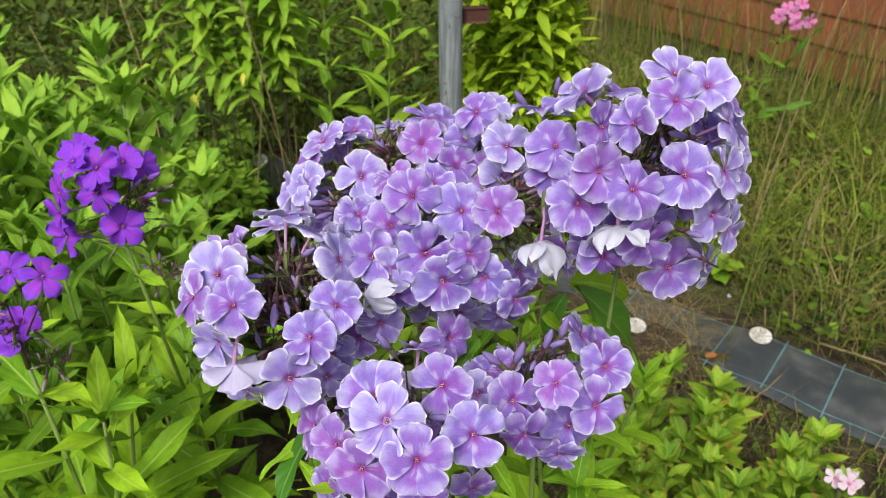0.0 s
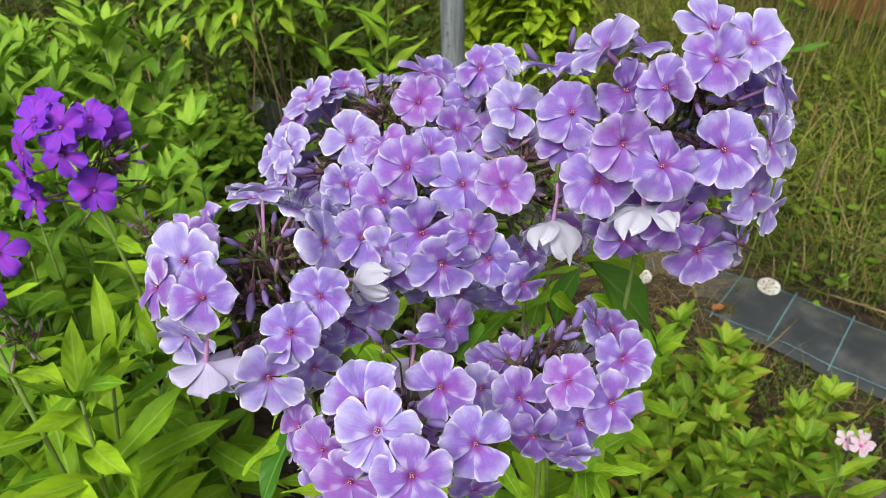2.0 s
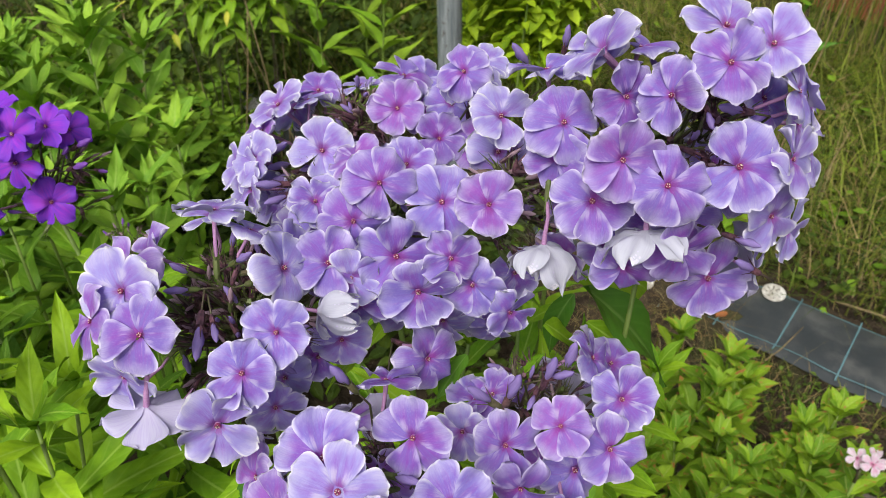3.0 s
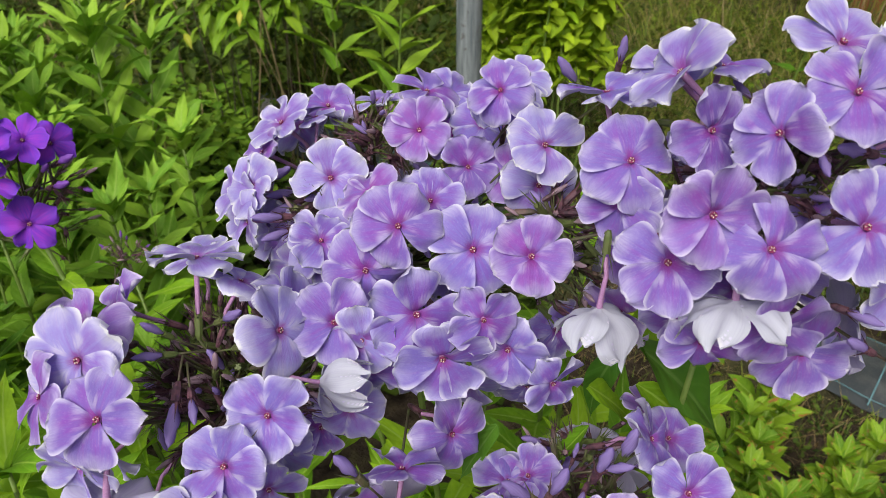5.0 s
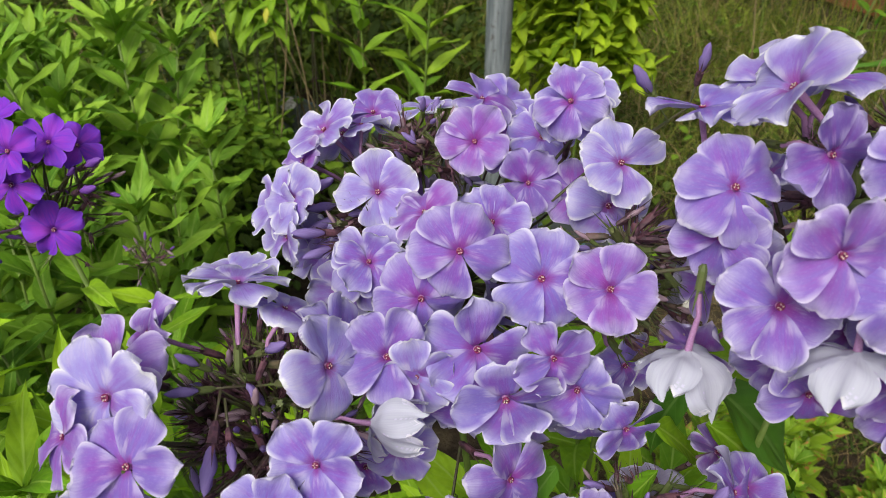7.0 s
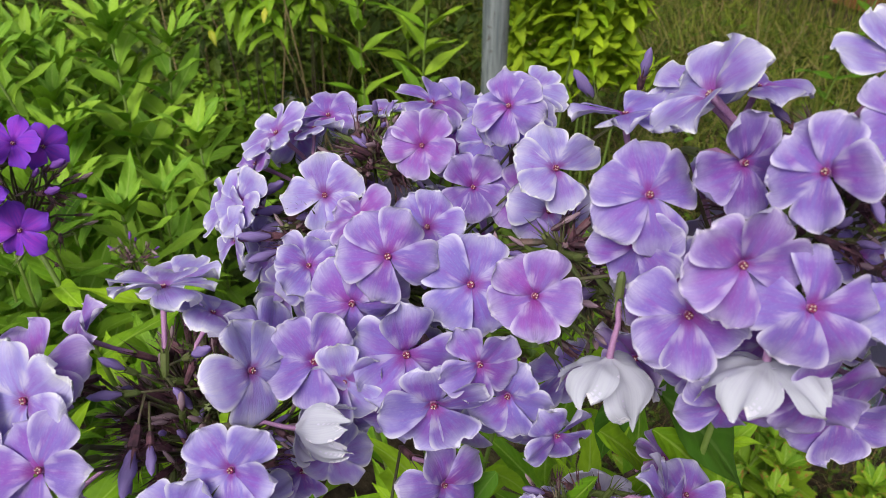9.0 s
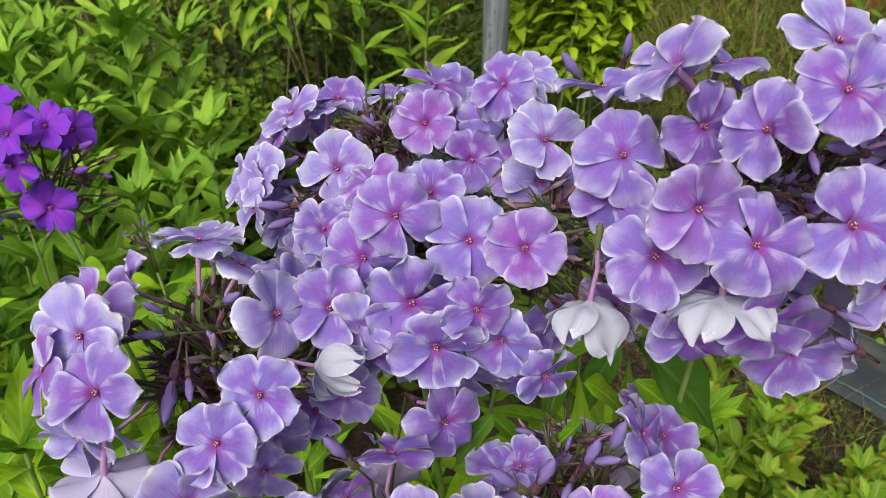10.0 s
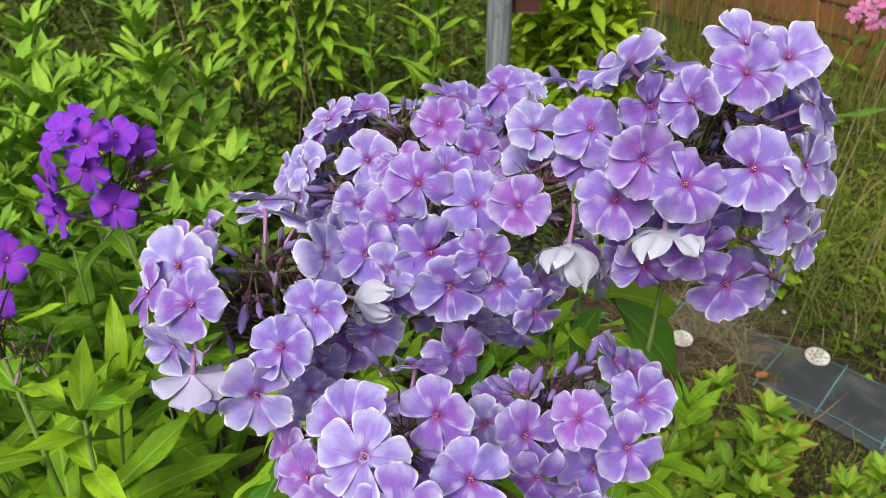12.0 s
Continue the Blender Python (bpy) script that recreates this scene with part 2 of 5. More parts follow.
RUSTY_LEAF = leaf_material("rusty_dry_leaf", (0.28, 0.09, 0.03), (0.42, 0.17, 0.06), (0.4, 0.2, 0.1), (0.2, 0.08, 0.04), 0.3)
YELLOW_LEAF = leaf_material("yellow_leaf", (0.36, 0.40, 0.03), (0.52, 0.50, 0.06), (0.6, 0.6, 0.2), (0.5, 0.35, 0.05), 0.1)


def grass_material(name, a, b, c, straw):
    k = Nodes(name)
    r = k.island()
    colour = k.mix(k.ramp(r, 0.0, 0.5), a, b)
    colour = k.mix(k.ramp(r, 0.45, 0.75), colour, c)
    colour = k.mix(k.ramp(r, 0.86, 0.94), colour, straw)
    return k.done(colour, 0.6, thin=0.25, specular=0.3)


GRASS = grass_material("meadow_grass", (0.045, 0.078, 0.010), (0.12, 0.18, 0.016), (0.22, 0.245, 0.035), (0.36, 0.27, 0.12))
FRESH_GRASS = grass_material("fresh_grass", (0.10, 0.16, 0.014), (0.20, 0.28, 0.022), (0.28, 0.34, 0.04), (0.40, 0.34, 0.12))
STRAW = grass_material("dry_straw", (0.20, 0.13, 0.05), (0.34, 0.24, 0.10), (0.30, 0.25, 0.10), (0.46, 0.38, 0.2))


def soil_material():
    k = Nodes("mossy_soil")
    p = k.place()
    clods, grit, patches = k.noise(22, 8, p, 0.65), k.noise(160, 5, p), k.noise(1.7, 4, p)
    colour = k.mix(k.ramp(clods, 0.35, 0.7), (0.032, 0.023, 0.015), (0.105, 0.077, 0.047))
    colour = k.mix(k.math("MULTIPLY", k.ramp(grit, 0.6, 0.75), 0.5), colour, (0.23, 0.17, 0.11))
    moss = k.math("MULTIPLY", k.ramp(k.math("ADD", patches, k.math("MULTIPLY", clods, 0.35)), 0.68, 0.9), 0.8)
    colour = k.mix(moss, colour, k.mix(grit, (0.045, 0.075, 0.012), (0.12, 0.14, 0.03)))
    k.bump(k.math("ADD", clods, k.math("MULTIPLY", grit, 0.4)), 0.9, 0.03)
    return k.done(colour, 0.95, specular=0.2)


SOIL = soil_material()


def fabric_material():
    k = Nodes("black_woven_fabric")
    p = k.place()
    s = k.node("ShaderNodeSeparateXYZ", Vector=p)
    weave = k.math("MULTIPLY", k.math("SINE", k.math("MULTIPLY", s.outputs[0], 1900.0)), k.math("SINE", k.math("MULTIPLY", s.outputs[1], 1900.0)))
    dust = k.noise(9, 6, p, 0.6)
    colour = k.mix(k.ramp(dust, 0.40, 0.8), (0.036, 0.044, 0.048), (0.135, 0.138, 0.130))
    colour = k.mix(k.math("MULTIPLY", k.ramp(k.noise(120, 5, p, 0.7), 0.60, 0.72), 0.6), colour, (0.16, 0.14, 0.11))
    k.bump(k.math("ADD", k.math("MULTIPLY", weave, 0.3), k.noise(35, 3, p)), 0.3, 0.004)
    return k.done(colour, 0.5, specular=0.5)


FABRIC = fabric_material()
FABRIC_LINE = plain_material("teal_woven_line", (0.10, 0.22, 0.25), (0.17, 0.33, 0.35), 200, 0.6, 0.3)
WHITE_PLASTIC = plain_material("weathered_white_plastic", (0.34, 0.31, 0.25), (0.68, 0.67, 0.62), 70, 0.5, 0.15)


def pipe_material():
    k = Nodes("weathered_grey_pipe")
    s = k.node("ShaderNodeSeparateXYZ", Vector=k.place())
    runs = k.noise(1.0, 4.0, k.vector(k.math("MULTIPLY", s.outputs[0], 120.0), k.math("MULTIPLY", s.outputs[1], 120.0), k.math("MULTIPLY", s.outputs[2], 9.0)))
    spots = k.noise(60.0, 5.0, k.place(), 0.65)
    colour = k.mix(k.ramp(runs, 0.35, 0.7), (0.14, 0.165, 0.175), (0.30, 0.325, 0.33))
    colour = k.mix(k.math("MULTIPLY", k.ramp(spots, 0.58, 0.72), 0.75), colour, (0.085, 0.06, 0.045))
    k.bump(spots, 0.25, 0.002)
    return k.done(colour, 0.6, metal=0.15, specular=0.35)


ZINC = pipe_material()
EDGING = plain_material("weathered_grey_timber", (0.07, 0.055, 0.042), (0.20, 0.165, 0.13), 30, 0.85, 0.5)
RUST = plain_material("brown_red_steel", (0.05, 0.022, 0.016), (0.10, 0.036, 0.025), 60, 0.7, 0.3)
WIRE = plain_material("rusty_wire", (0.05, 0.035, 0.03), (0.13, 0.09, 0.07), 200, 0.6, 0.3, metal=0.4)


def board_material():
    k = Nodes("red_painted_board")
    p, r = k.place(), k.rand()
    s = k.node("ShaderNodeSeparateXYZ", Vector=p)
    grain = k.noise(1.0, 5.0, k.vector(k.math("MULTIPLY", s.outputs[0], 3.0), k.math("MULTIPLY", s.outputs[1], 60.0), k.math("ADD", k.math("MULTIPLY", s.outputs[2], 60.0), k.math("MULTIPLY", r, 30.0))))
    wear = k.noise(6, 5, p)
    colour = k.mix(k.math("ADD", k.math("MULTIPLY", grain, 0.7), k.math("MULTIPLY", r, 0.4)), (0.17, 0.050, 0.022), (0.31, 0.105, 0.045))
    colour = k.mix(k.math("MULTIPLY", k.ramp(wear, 0.42, 0.72), 0.6), colour, (0.15, 0.085, 0.055))
    k.bump(grain, 0.4, 0.004)
    return k.done(colour, 0.7, specular=0.3)


BOARD = board_material()


# ---- small builders ----
def mesh(name, verts, faces, materials, uvs=None, slots=None, smooth=True):
    me = bpy.data.meshes.new(name)
    me.from_pydata([tuple(v) for v in verts], [], [tuple(f) for f in faces])
    for m in materials:
        me.materials.append(m)
    if uvs is not None:
        layer = me.uv_layers.new(name="UVMap")
        loops = np.empty(len(me.loops), dtype=np.int32)
        me.loops.foreach_get("vertex_index", loops)
        layer.data.foreach_set("uv", np.asarray(uvs, dtype=np.float32)[loops].ravel())
    if slots is not None:
        me.polygons.foreach_set("material_index", np.asarray(slots, dtype=np.int32))
    me.polygons.foreach_set("use_smooth", np.full(len(me.polygons), smooth))
    me.update()
    return me


def part(name, me, parent, local=None, label=""):
    """Links a mesh under a thing or a part; local is its pose in the parent's space."""
    ob = new(name, me)
    ob.parent = parent
    if local is not None:
        ob.matrix_basis = local
    if label:
        tagged(ob, label)
    return ob


def thing(name, at, label, category, group="", kind=""):
    ob = new(name)
    ob.location = at
    ob.empty_display_size = 0.02
    return tagged(ob, label, category, group, kind)


def grid_faces(rows, columns, start=0, flip=False):
    faces = []
    for i in range(rows - 1):
        for j in range(columns - 1):
            a = start + i * columns + j
            q = (a, a + 1, a + columns + 1, a + columns)
            faces.append(q[::-1] if flip else q)
    return faces


def pipe(points, radii, sides=6, cap=True):
    """Verts and faces of a round tube along points."""
    pts = [Vector(p) for p in points]
    verts, faces = [], []
    side = Vector((1, 0, 0))
    for i, p in enumerate(pts):
        d = (pts[min(i + 1, len(pts) - 1)] - pts[max(i - 1, 0)]).normalized()
        a = side - d * side.dot(d)
        if a.length < 0.1:
            a = d.orthogonal()
        a.normalize()
        side, b = a, d.cross(a)
        for k in range(sides):
            w = 2 * math.pi * k / sides
            verts.append(p + (a * math.cos(w) + b * math.sin(w)) * radii[i])
    for i in range(len(pts) - 1):
        for k in range(sides):
            n = (k + 1) % sides
            faces.append((i * sides + k, i * sides + n, (i + 1) * sides + n, (i + 1) * sides + k))
    if cap:
        faces.append(tuple(range(sides))[::-1])
        faces.append(tuple(range((len(pts) - 1) * sides, len(pts) * sides)))
    return verts, faces


def bend(a, b, sag, n=6):
    """Points from a to b, bowed by the vector sag."""
    a, b, sag = Vector(a), Vector(b), Vector(sag)
    return [a.lerp(b, t) + sag * (4 * t * (1 - t)) for t in (i / (n - 1) for i in range(n))]


def merge(pieces):
    """Joins (verts, faces) pieces."""
    verts, faces = [], []
    for v, f in pieces:
        faces += [tuple(i + len(verts) for i in q) for q in f]
        verts += list(v)
    return verts, faces


# ---- florets ----
def petal_mesh(front, back, seed, width=0.43, reflex=0.16, crumple=0.0):
    """One petal of length one along x: a broad blade with a blunt, slightly scalloped end on a narrow claw, a front and a paler back that meet at the rim."""
    rng = random.Random(seed)
    rows, cols = 13, 11
    size, wide = rng.uniform(0.97, 1.07), width * rng.uniform(0.86, 1.1)
    notch, twist, curl = rng.uniform(-0.01, 0.06), rng.uniform(0.08, 0.17), rng.uniform(0.5, 1.5) * reflex
    phase, wave, lean = rng.uniform(0, 6.3), rng.uniform(0.04, 0.15), rng.uniform(-0.06, 0.10)
    skew, cup, rim = rng.uniform(-0.05, 0.05), rng.uniform(-0.10, 0.16), rng.uniform(-0.8, 1.5)

    def point(i, j, under):
        u, v = 1 - (1 - i / (rows - 1)) ** 1.6, 2 * j / (cols - 1) - 1
        half = wide * (0.07 + 1.14 * u ** 0.85 * max(0.0, 1 - u ** 4) ** 0.5) if i < rows - 1 else wide * 0.30
        r = 0.04 + 0.96 * u * size
        r *= 1 - notch * math.exp(-(v * 2.6) ** 2) * u ** 4
        r -= (0.06 * v * v + 0.03 * v ** 4) * size * u ** 2 - 0.013 * math.sin(5 * v + phase) * u ** 6 - 0.006 * math.sin(13 * v + 2 * phase) * u ** 8 - skew * v * u ** 2
        y = half * v + skew * u
        z = lean * r + 0.05 * u - curl * u * u * r + twist * half * v - 0.035 * math.exp(-(v / 0.13) ** 2) * u * (1 - 0.7 * u)
        z += wave * math.sin(3.4 * v + phase) * u * u + 0.3 * wave * math.sin(10 * v + 2 * phase) * u ** 4 + cup * v * v * u * (1.3 - u)
        z -= 0.06 * max(0.0, (u - 0.85) / 0.15) ** 2 * rim + 0.04 * max(0.0, (abs(v) - 0.75) / 0.25) ** 2 * u * rim
        z += 0.008 * math.sin(2.5 * v + 6 * u + phase) * u + crumple * (math.sin(7 * v + phase) * u ** 2 + 0.6 * math.sin(11 * u + 4 * v + 2 * phase) * u)
        r -= 0.7 * crumple * (1 + math.sin(8 * v + 3 * phase)) * u ** 4
        z -= 0.10 * math.exp(-(u / 0.07) ** 2) + 0.015 * under
        return (r, y, z)

    verts = [point(i, j, 0) for i in range(rows) for j in range(cols)]
    uvs = [(0.98 * (1 - (1 - i / (rows - 1)) ** 1.6), j / (cols - 1)) for i in range(rows) for j in range(cols)]
    index = {}
    for i in range(rows):
        for j in range(cols):
            if i in (0, rows - 1) or j in (0, cols - 1):
                index[i, j] = i * cols + j
            else:
                index[i, j] = len(verts)
                verts.append(point(i, j, 1))
                uvs.append(uvs[i * cols + j])
    faces = grid_faces(rows, cols)
    n = len(faces)
    faces += [(index[i + 1, j], index[i + 1, j + 1], index[i, j + 1], index[i, j]) for i in range(rows - 1) for j in range(cols - 1)]
    me = mesh("petal", verts, faces, [front, back], uvs, [0] * n + [1] * n)
    border = {i * cols + j for i in range(rows) for j in range(cols) if i in (0, rows - 1) or j in (0, cols - 1)}
    sharp = me.attributes.new("sharp_edge", "BOOLEAN", "EDGE")
    sharp.data.foreach_set("value", [e.vertices[0] in border and e.vertices[1] in border for e in me.edges])
    return me


def tube_mesh(length, bow):
    v, f = pipe([(0, 0, -0.05), (0, 0, -0.1), (0, bow * 0.3, -length * 0.35), (0, bow, -length * 0.7), (0, 0, -length)], (0.06, 0.075, 0.06, 0.052, 0.055), 7, False)
    return mesh("floret", v, f, [TUBE])


def calyx_mesh(seed):
    """A ribbed cup with five pointed teeth."""
    rng = random.Random(seed)
    verts, faces = pipe([(0, 0, -0.62), (0, 0, -0.5), (0, 0, -0.12)], (0.045, 0.082, 0.092), 7, True)
    for k in range(5):
        w = 2 * math.pi * k / 5 + rng.uniform(-0.2, 0.2)
        c, s, flare, tip = math.cos(w), math.sin(w), rng.uniform(0.08, 0.30), rng.uniform(0.25, 0.5)
        n = len(verts)
        verts += [Vector((0.06 * c - 0.03 * s, 0.06 * s + 0.03 * c, -0.16)), Vector((0.06 * c + 0.03 * s, 0.06 * s - 0.03 * c, -0.16)),
                  Vector((0.04 * c, 0.04 * s, -0.16)), Vector((flare * c, flare * s, tip))]
        faces += [(n, n + 1, n + 3), (n + 1, n + 2, n + 3), (n + 2, n, n + 3)]
    return mesh("calyx", verts, faces, [CALYX], smooth=False)


def eye_mesh(seed):
    """The mouth of the tube: a crimson rim with cream anthers in it."""
    rng = random.Random(seed)
    rim = pipe([(math.cos(a) * 0.036, math.sin(a) * 0.036, -0.004) for a in (i * math.pi / 5 for i in range(11))], [0.013] * 11, 5, False)
    base = pipe([(0, 0, -0.06), (0, 0, -0.03)], (0.035, 0.035), 8)
    pieces, slots = [rim, base], [0] * (len(rim[1]) + len(base[1]))
    for k in range(4):
        a = 1.57 * k + rng.uniform(-0.5, 0.5)
        x, y = 0.022 * math.cos(a), 0.022 * math.sin(a)
        dot = pipe([(x, y, -0.02), (x * 1.05, y * 1.05, 0.01), (x * 1.7, y * 1.7, 0.018)], (0.004, 0.0085, 0.004), 5)
        pieces.append(dot)
        slots += [1] * len(dot[1])
    v, f = merge(pieces)
    return mesh("eye", v, f, [EYE_RING, ANTHER], None, slots)


def bud_mesh(name, material, slim=0.155):
    """A furled bud: a spindle with a spiral seam."""
    rows, cols = 9, 8
    verts, uvs = [], []
    for i in range(rows):
        t = i / (rows - 1)
        r = slim * (0.30 + 0.75 * math.sin(math.pi * min(1, t * 1.02)) ** 0.8 * (1 - 0.25 * t)) * (1 if t < 0.97 else 0.1)
        for j in range(cols):
            w = 2 * math.pi * j / cols + 1.6 * t
            k = 1 + 0.16 * math.cos(5 * w)
            verts.append((r * k * math.cos(w), r * k * math.sin(w), t * 0.95))
            uvs.append((t, j / cols))
    faces = [(i * cols + j, i * cols + (j + 1) % cols, (i + 1) * cols + (j + 1) % cols, (i + 1) * cols + j) for i in range(rows - 1) for j in range(cols)]
    return mesh(name, verts, faces, [material], uvs)


def petal_sets(tones, back, seed, width, reflexes=(0.04, 0.10, 0.20)):
    """For every tone, and within it every way of curling back, four petals that differ."""
    return [[[petal_mesh(tone, WHITE_BACK if a == 5 else back, seed + 31 * a + 7 * b + c, width * (1.15 if a == 5 else 1.0), r, 0.075 if a == 5 else 0.0) for c in range(4)] for b, r in enumerate((-0.52, -0.66) if a == 5 else reflexes)] for a, tone in enumerate(tones)]


SHAPES = {"lilac": petal_sets(LILAC_TONES, LILAC_BACK, 10, 0.62), "violet": petal_sets([VIOLET, PINK_VIOLET], VIOLET_BACK, 400, 0.50),
          "pink": petal_sets([PINK], PINK_BACK, 600, 0.46), "blush": petal_sets([BLUSH], PINK_BACK, 700, 0.44)}
TUBES = [tube_mesh(1.25, b) for b in (-0.12, 0.0, 0.12)]
CALYXES = [calyx_mesh(i) for i in range(4)]
EYES = [eye_mesh(i) for i in range(4)]
BUDS = {"lilac": bud_mesh("bud", BUD), "violet": bud_mesh("bud", VIOLET_BUD), "pink": bud_mesh("bud", PALE_BUD), "pale": bud_mesh("bud", PALE_BUD, 0.12), "blush": bud_mesh("bud", PALE_BUD)}


class Head:
    """A flowering stem: the Empty at its foot, the hub from which the branches spread, and the florets so far."""

    def __init__(self, foot, hub, kind, label, group, seed, category="flower"):
        self.ob = thing("garden_phlox", foot, label, category, group)
        self.foot, self.hub, self.kind = Vector(foot), Vector(hub), kind
        self.rng = random.Random(seed)
        self.florets = []

    def at(self, m):
        return Matrix.Translation(-self.foot) @ m


def aim(place, azimuth, elevation, spin, scale):
    turn = Euler((0, 0, radians(azimuth))).to_matrix() @ Euler((0, radians(90 - elevation), 0)).to_matrix() @ Euler((0, 0, radians(spin))).to_matrix()
    return Matrix.LocRotScale(Vector(place), turn.to_quaternion(), Vector((scale,) * 3))


def toward(place, way, scale, spin=0.0):
    q = Vector(way).to_track_quat("Z", "Y")
    return Matrix.LocRotScale(Vector(place), q @ Euler((0, 0, spin)).to_quaternion(), Vector((scale,) * 3))


def branch(head, start, end, thick=0.0007, behind=None):
    """A thin branch from the hub to the foot of a calyx, which it meets from behind."""
    start, end = Vector(start), Vector(end)
    sag = (end - start).cross(Vector((0.3, 0.2, 1))).normalized() * head.rng.uniform(-0.004, 0.004) + Vector((0, 0, -0.003))
    pts = bend(start, end, sag, 5)
    if behind is not None:
        knee = end - Vector(behind).normalized() * min(0.012, 0.6 * (end - start).length)
        pts = [start, start.lerp(knee, 0.55), knee, knee.lerp(end, 0.5), end]
    v, f = pipe([p - head.foot for p in pts], (thick * 1.6, thick * 1.4, thick * 1.2, thick, thick), 5)
    part("branch", mesh("branch", v, f, [BRANCH]), head.ob)


def floret(head, place, azimuth, elevation, spin, across, tone=None, fan=(0, 0, 0, 0, 0)):
    """One open floret: petals, eye, tube, calyx and the branch that carries it. fan: how far each petal stands off its even place."""
    rng, r = head.rng, across / 2
    m = aim(place, azimuth, elevation, spin, r)
    ob = part("floret", rng.choice(TUBES), head.ob, head.at(m))
    sets = SHAPES[head.kind]
    petals = rng.choice(sets[rng.choice((0, 1, 2, 4, 1, 0)) if len(sets) > 2 else rng.randrange(len(sets))] if tone is None else sets[tone])
    for k in range(5):
        part("petal", rng.choice(petals), ob, pose(0, 0, 0, rng.uniform(-13, 13), rng.uniform(-16, 11), 72 * k + fan[k] + rng.uniform(-3, 3)))
    part("eye", rng.choice(EYES), ob, Matrix.Diagonal((1.45, 1.45, 1.1, 1.0)))
    way = m.to_3x3() @ Vector((0, 0, 1))
    way.normalize()
    foot = Matrix.LocRotScale((0, 0, -1.22), None, Vector((1.0, 1.0, 1.0)))
    part("calyx", rng.choice(CALYXES), ob, foot)
    end = m @ Vector((0, 0, -1.80))
    reach = (end - head.hub).length
    start = head.hub + Vector((0, 0, -0.012)) if reach > 0.012 else head.hub + Vector((0, 0, -0.03))
    branch(head, start, end)
    head.florets.append((Vector(place), way, r))


def bud(head, place, way, length=0.017, pale=False, carried=False):
    """A closed bud on its calyx; returns where its stalk ends."""
    m = toward(place, way, length, head.rng.uniform(0, 6))
    ob = part("bud", BUDS["pale" if pale else head.kind], head.ob, head.at(m))
    part("calyx", head.rng.choice(CALYXES), ob, Matrix.LocRotScale((0, 0, 0.06), None, Vector((1.3, 1.3, 0.9))))
    if not carried:
        branch(head, head.hub, m @ Vector((0, 0, -0.4)), 0.0005, way)
    return m @ Vector((0, 0, -0.4))


def dark_heart(head, centre, way, spread, count, open_share=0.3):
    """Spent calyxes and small buds that bristle in the middle of a flower head, in clusters on forked branches."""
    rng, way = head.rng, Vector(way).normalized()
    node = Vector(centre) - way * (0.42 * spread + 0.010)
    branch(head, head.hub + Vector((0, 0, -0.01)), node, 0.0009)
    forks, stalks = [], []
    for k in range(8):
        side = Vector((rng.gauss(0, 1), rng.gauss(0, 1), rng.gauss(0, 1)))
        side = (side - way * side.dot(way)).normalized()
        forks.append(node + side * spread * rng.uniform(0.2, 0.55) + way * spread * rng.uniform(0.0, 0.3))
        stalks.append([pipe([p - head.foot for p in bend(node, forks[-1], way * -0.002, 4)], (0.0010, 0.0009, 0.0009, 0.0008), 5)])
    for _ in range(count):
        side = Vector((rng.gauss(0, 1), rng.gauss(0, 1), rng.gauss(0, 1)))
        side = (side - way * side.dot(way)).normalized()
        out = rng.random() ** 0.55
        p = Vector(centre) + side * spread * out + way * rng.uniform(-0.014, 0.006) - way * 0.5 * spread * out * out
        k = min(range(8), key=lambda q: (forks[q] - p).length + rng.uniform(0, 0.008))
        d = ((p - forks[k]).normalized() + Vector((rng.gauss(0, 0.3), rng.gauss(0, 0.3), rng.gauss(0, 0.3)))).normalized()
        if rng.random() < open_share:
            end = bud(head, p, d, rng.uniform(0.006, 0.012), rng.random() < 0.75, True)
        else:
            m = toward(p, d, rng.uniform(0.013, 0.020), rng.uniform(0, 6))
            part("calyx", rng.choice(CALYXES), head.ob, head.at(m))
            end = m @ Vector((0, 0, -0.6))
        stalks[k].append(pipe([forks[k] - head.foot, forks[k].lerp(end, 0.5) - way * 0.001 - head.foot, end - head.foot], (0.0007, 0.0006, 0.0005), 5))
    v, f = merge([p for pieces in stalks for p in pieces])
    tagged(part("pedicel", mesh("pedicel", v, f, [BRANCH]), head.ob), kind="stuff")


def fill_head(head, radius, count, gap=0.72, low=-0.35):
    """Florets deeper in the head, where the outer ones leave room."""
    rng, made = head.rng, 0
    outer = list(head.florets)
    for _ in range(count * 30):
        if made >= count:
            break
        d = Vector((rng.gauss(0, 1), rng.gauss(0, 1), rng.gauss(0, 1))).normalized()
        if d.z < low:
            continue
        p = head.hub + d * radius * rng.uniform(0.85, 1.0)
        if any((p - q).length < 1.2 * r for q, w, r in head.florets) or any((p - q).dot(w) > -0.009 and ((p - q) - w * (p - q).dot(w)).length < 2.1 * r for q, w, r in outer):
            continue
        az, el = math.degrees(math.atan2(d.y, d.x)), math.degrees(math.asin(d.z))
        floret(head, p, az + rng.uniform(-20, 20), el + rng.uniform(-15, 15), rng.uniform(0, 72), rng.uniform(0.031, 0.036))
        made += 1


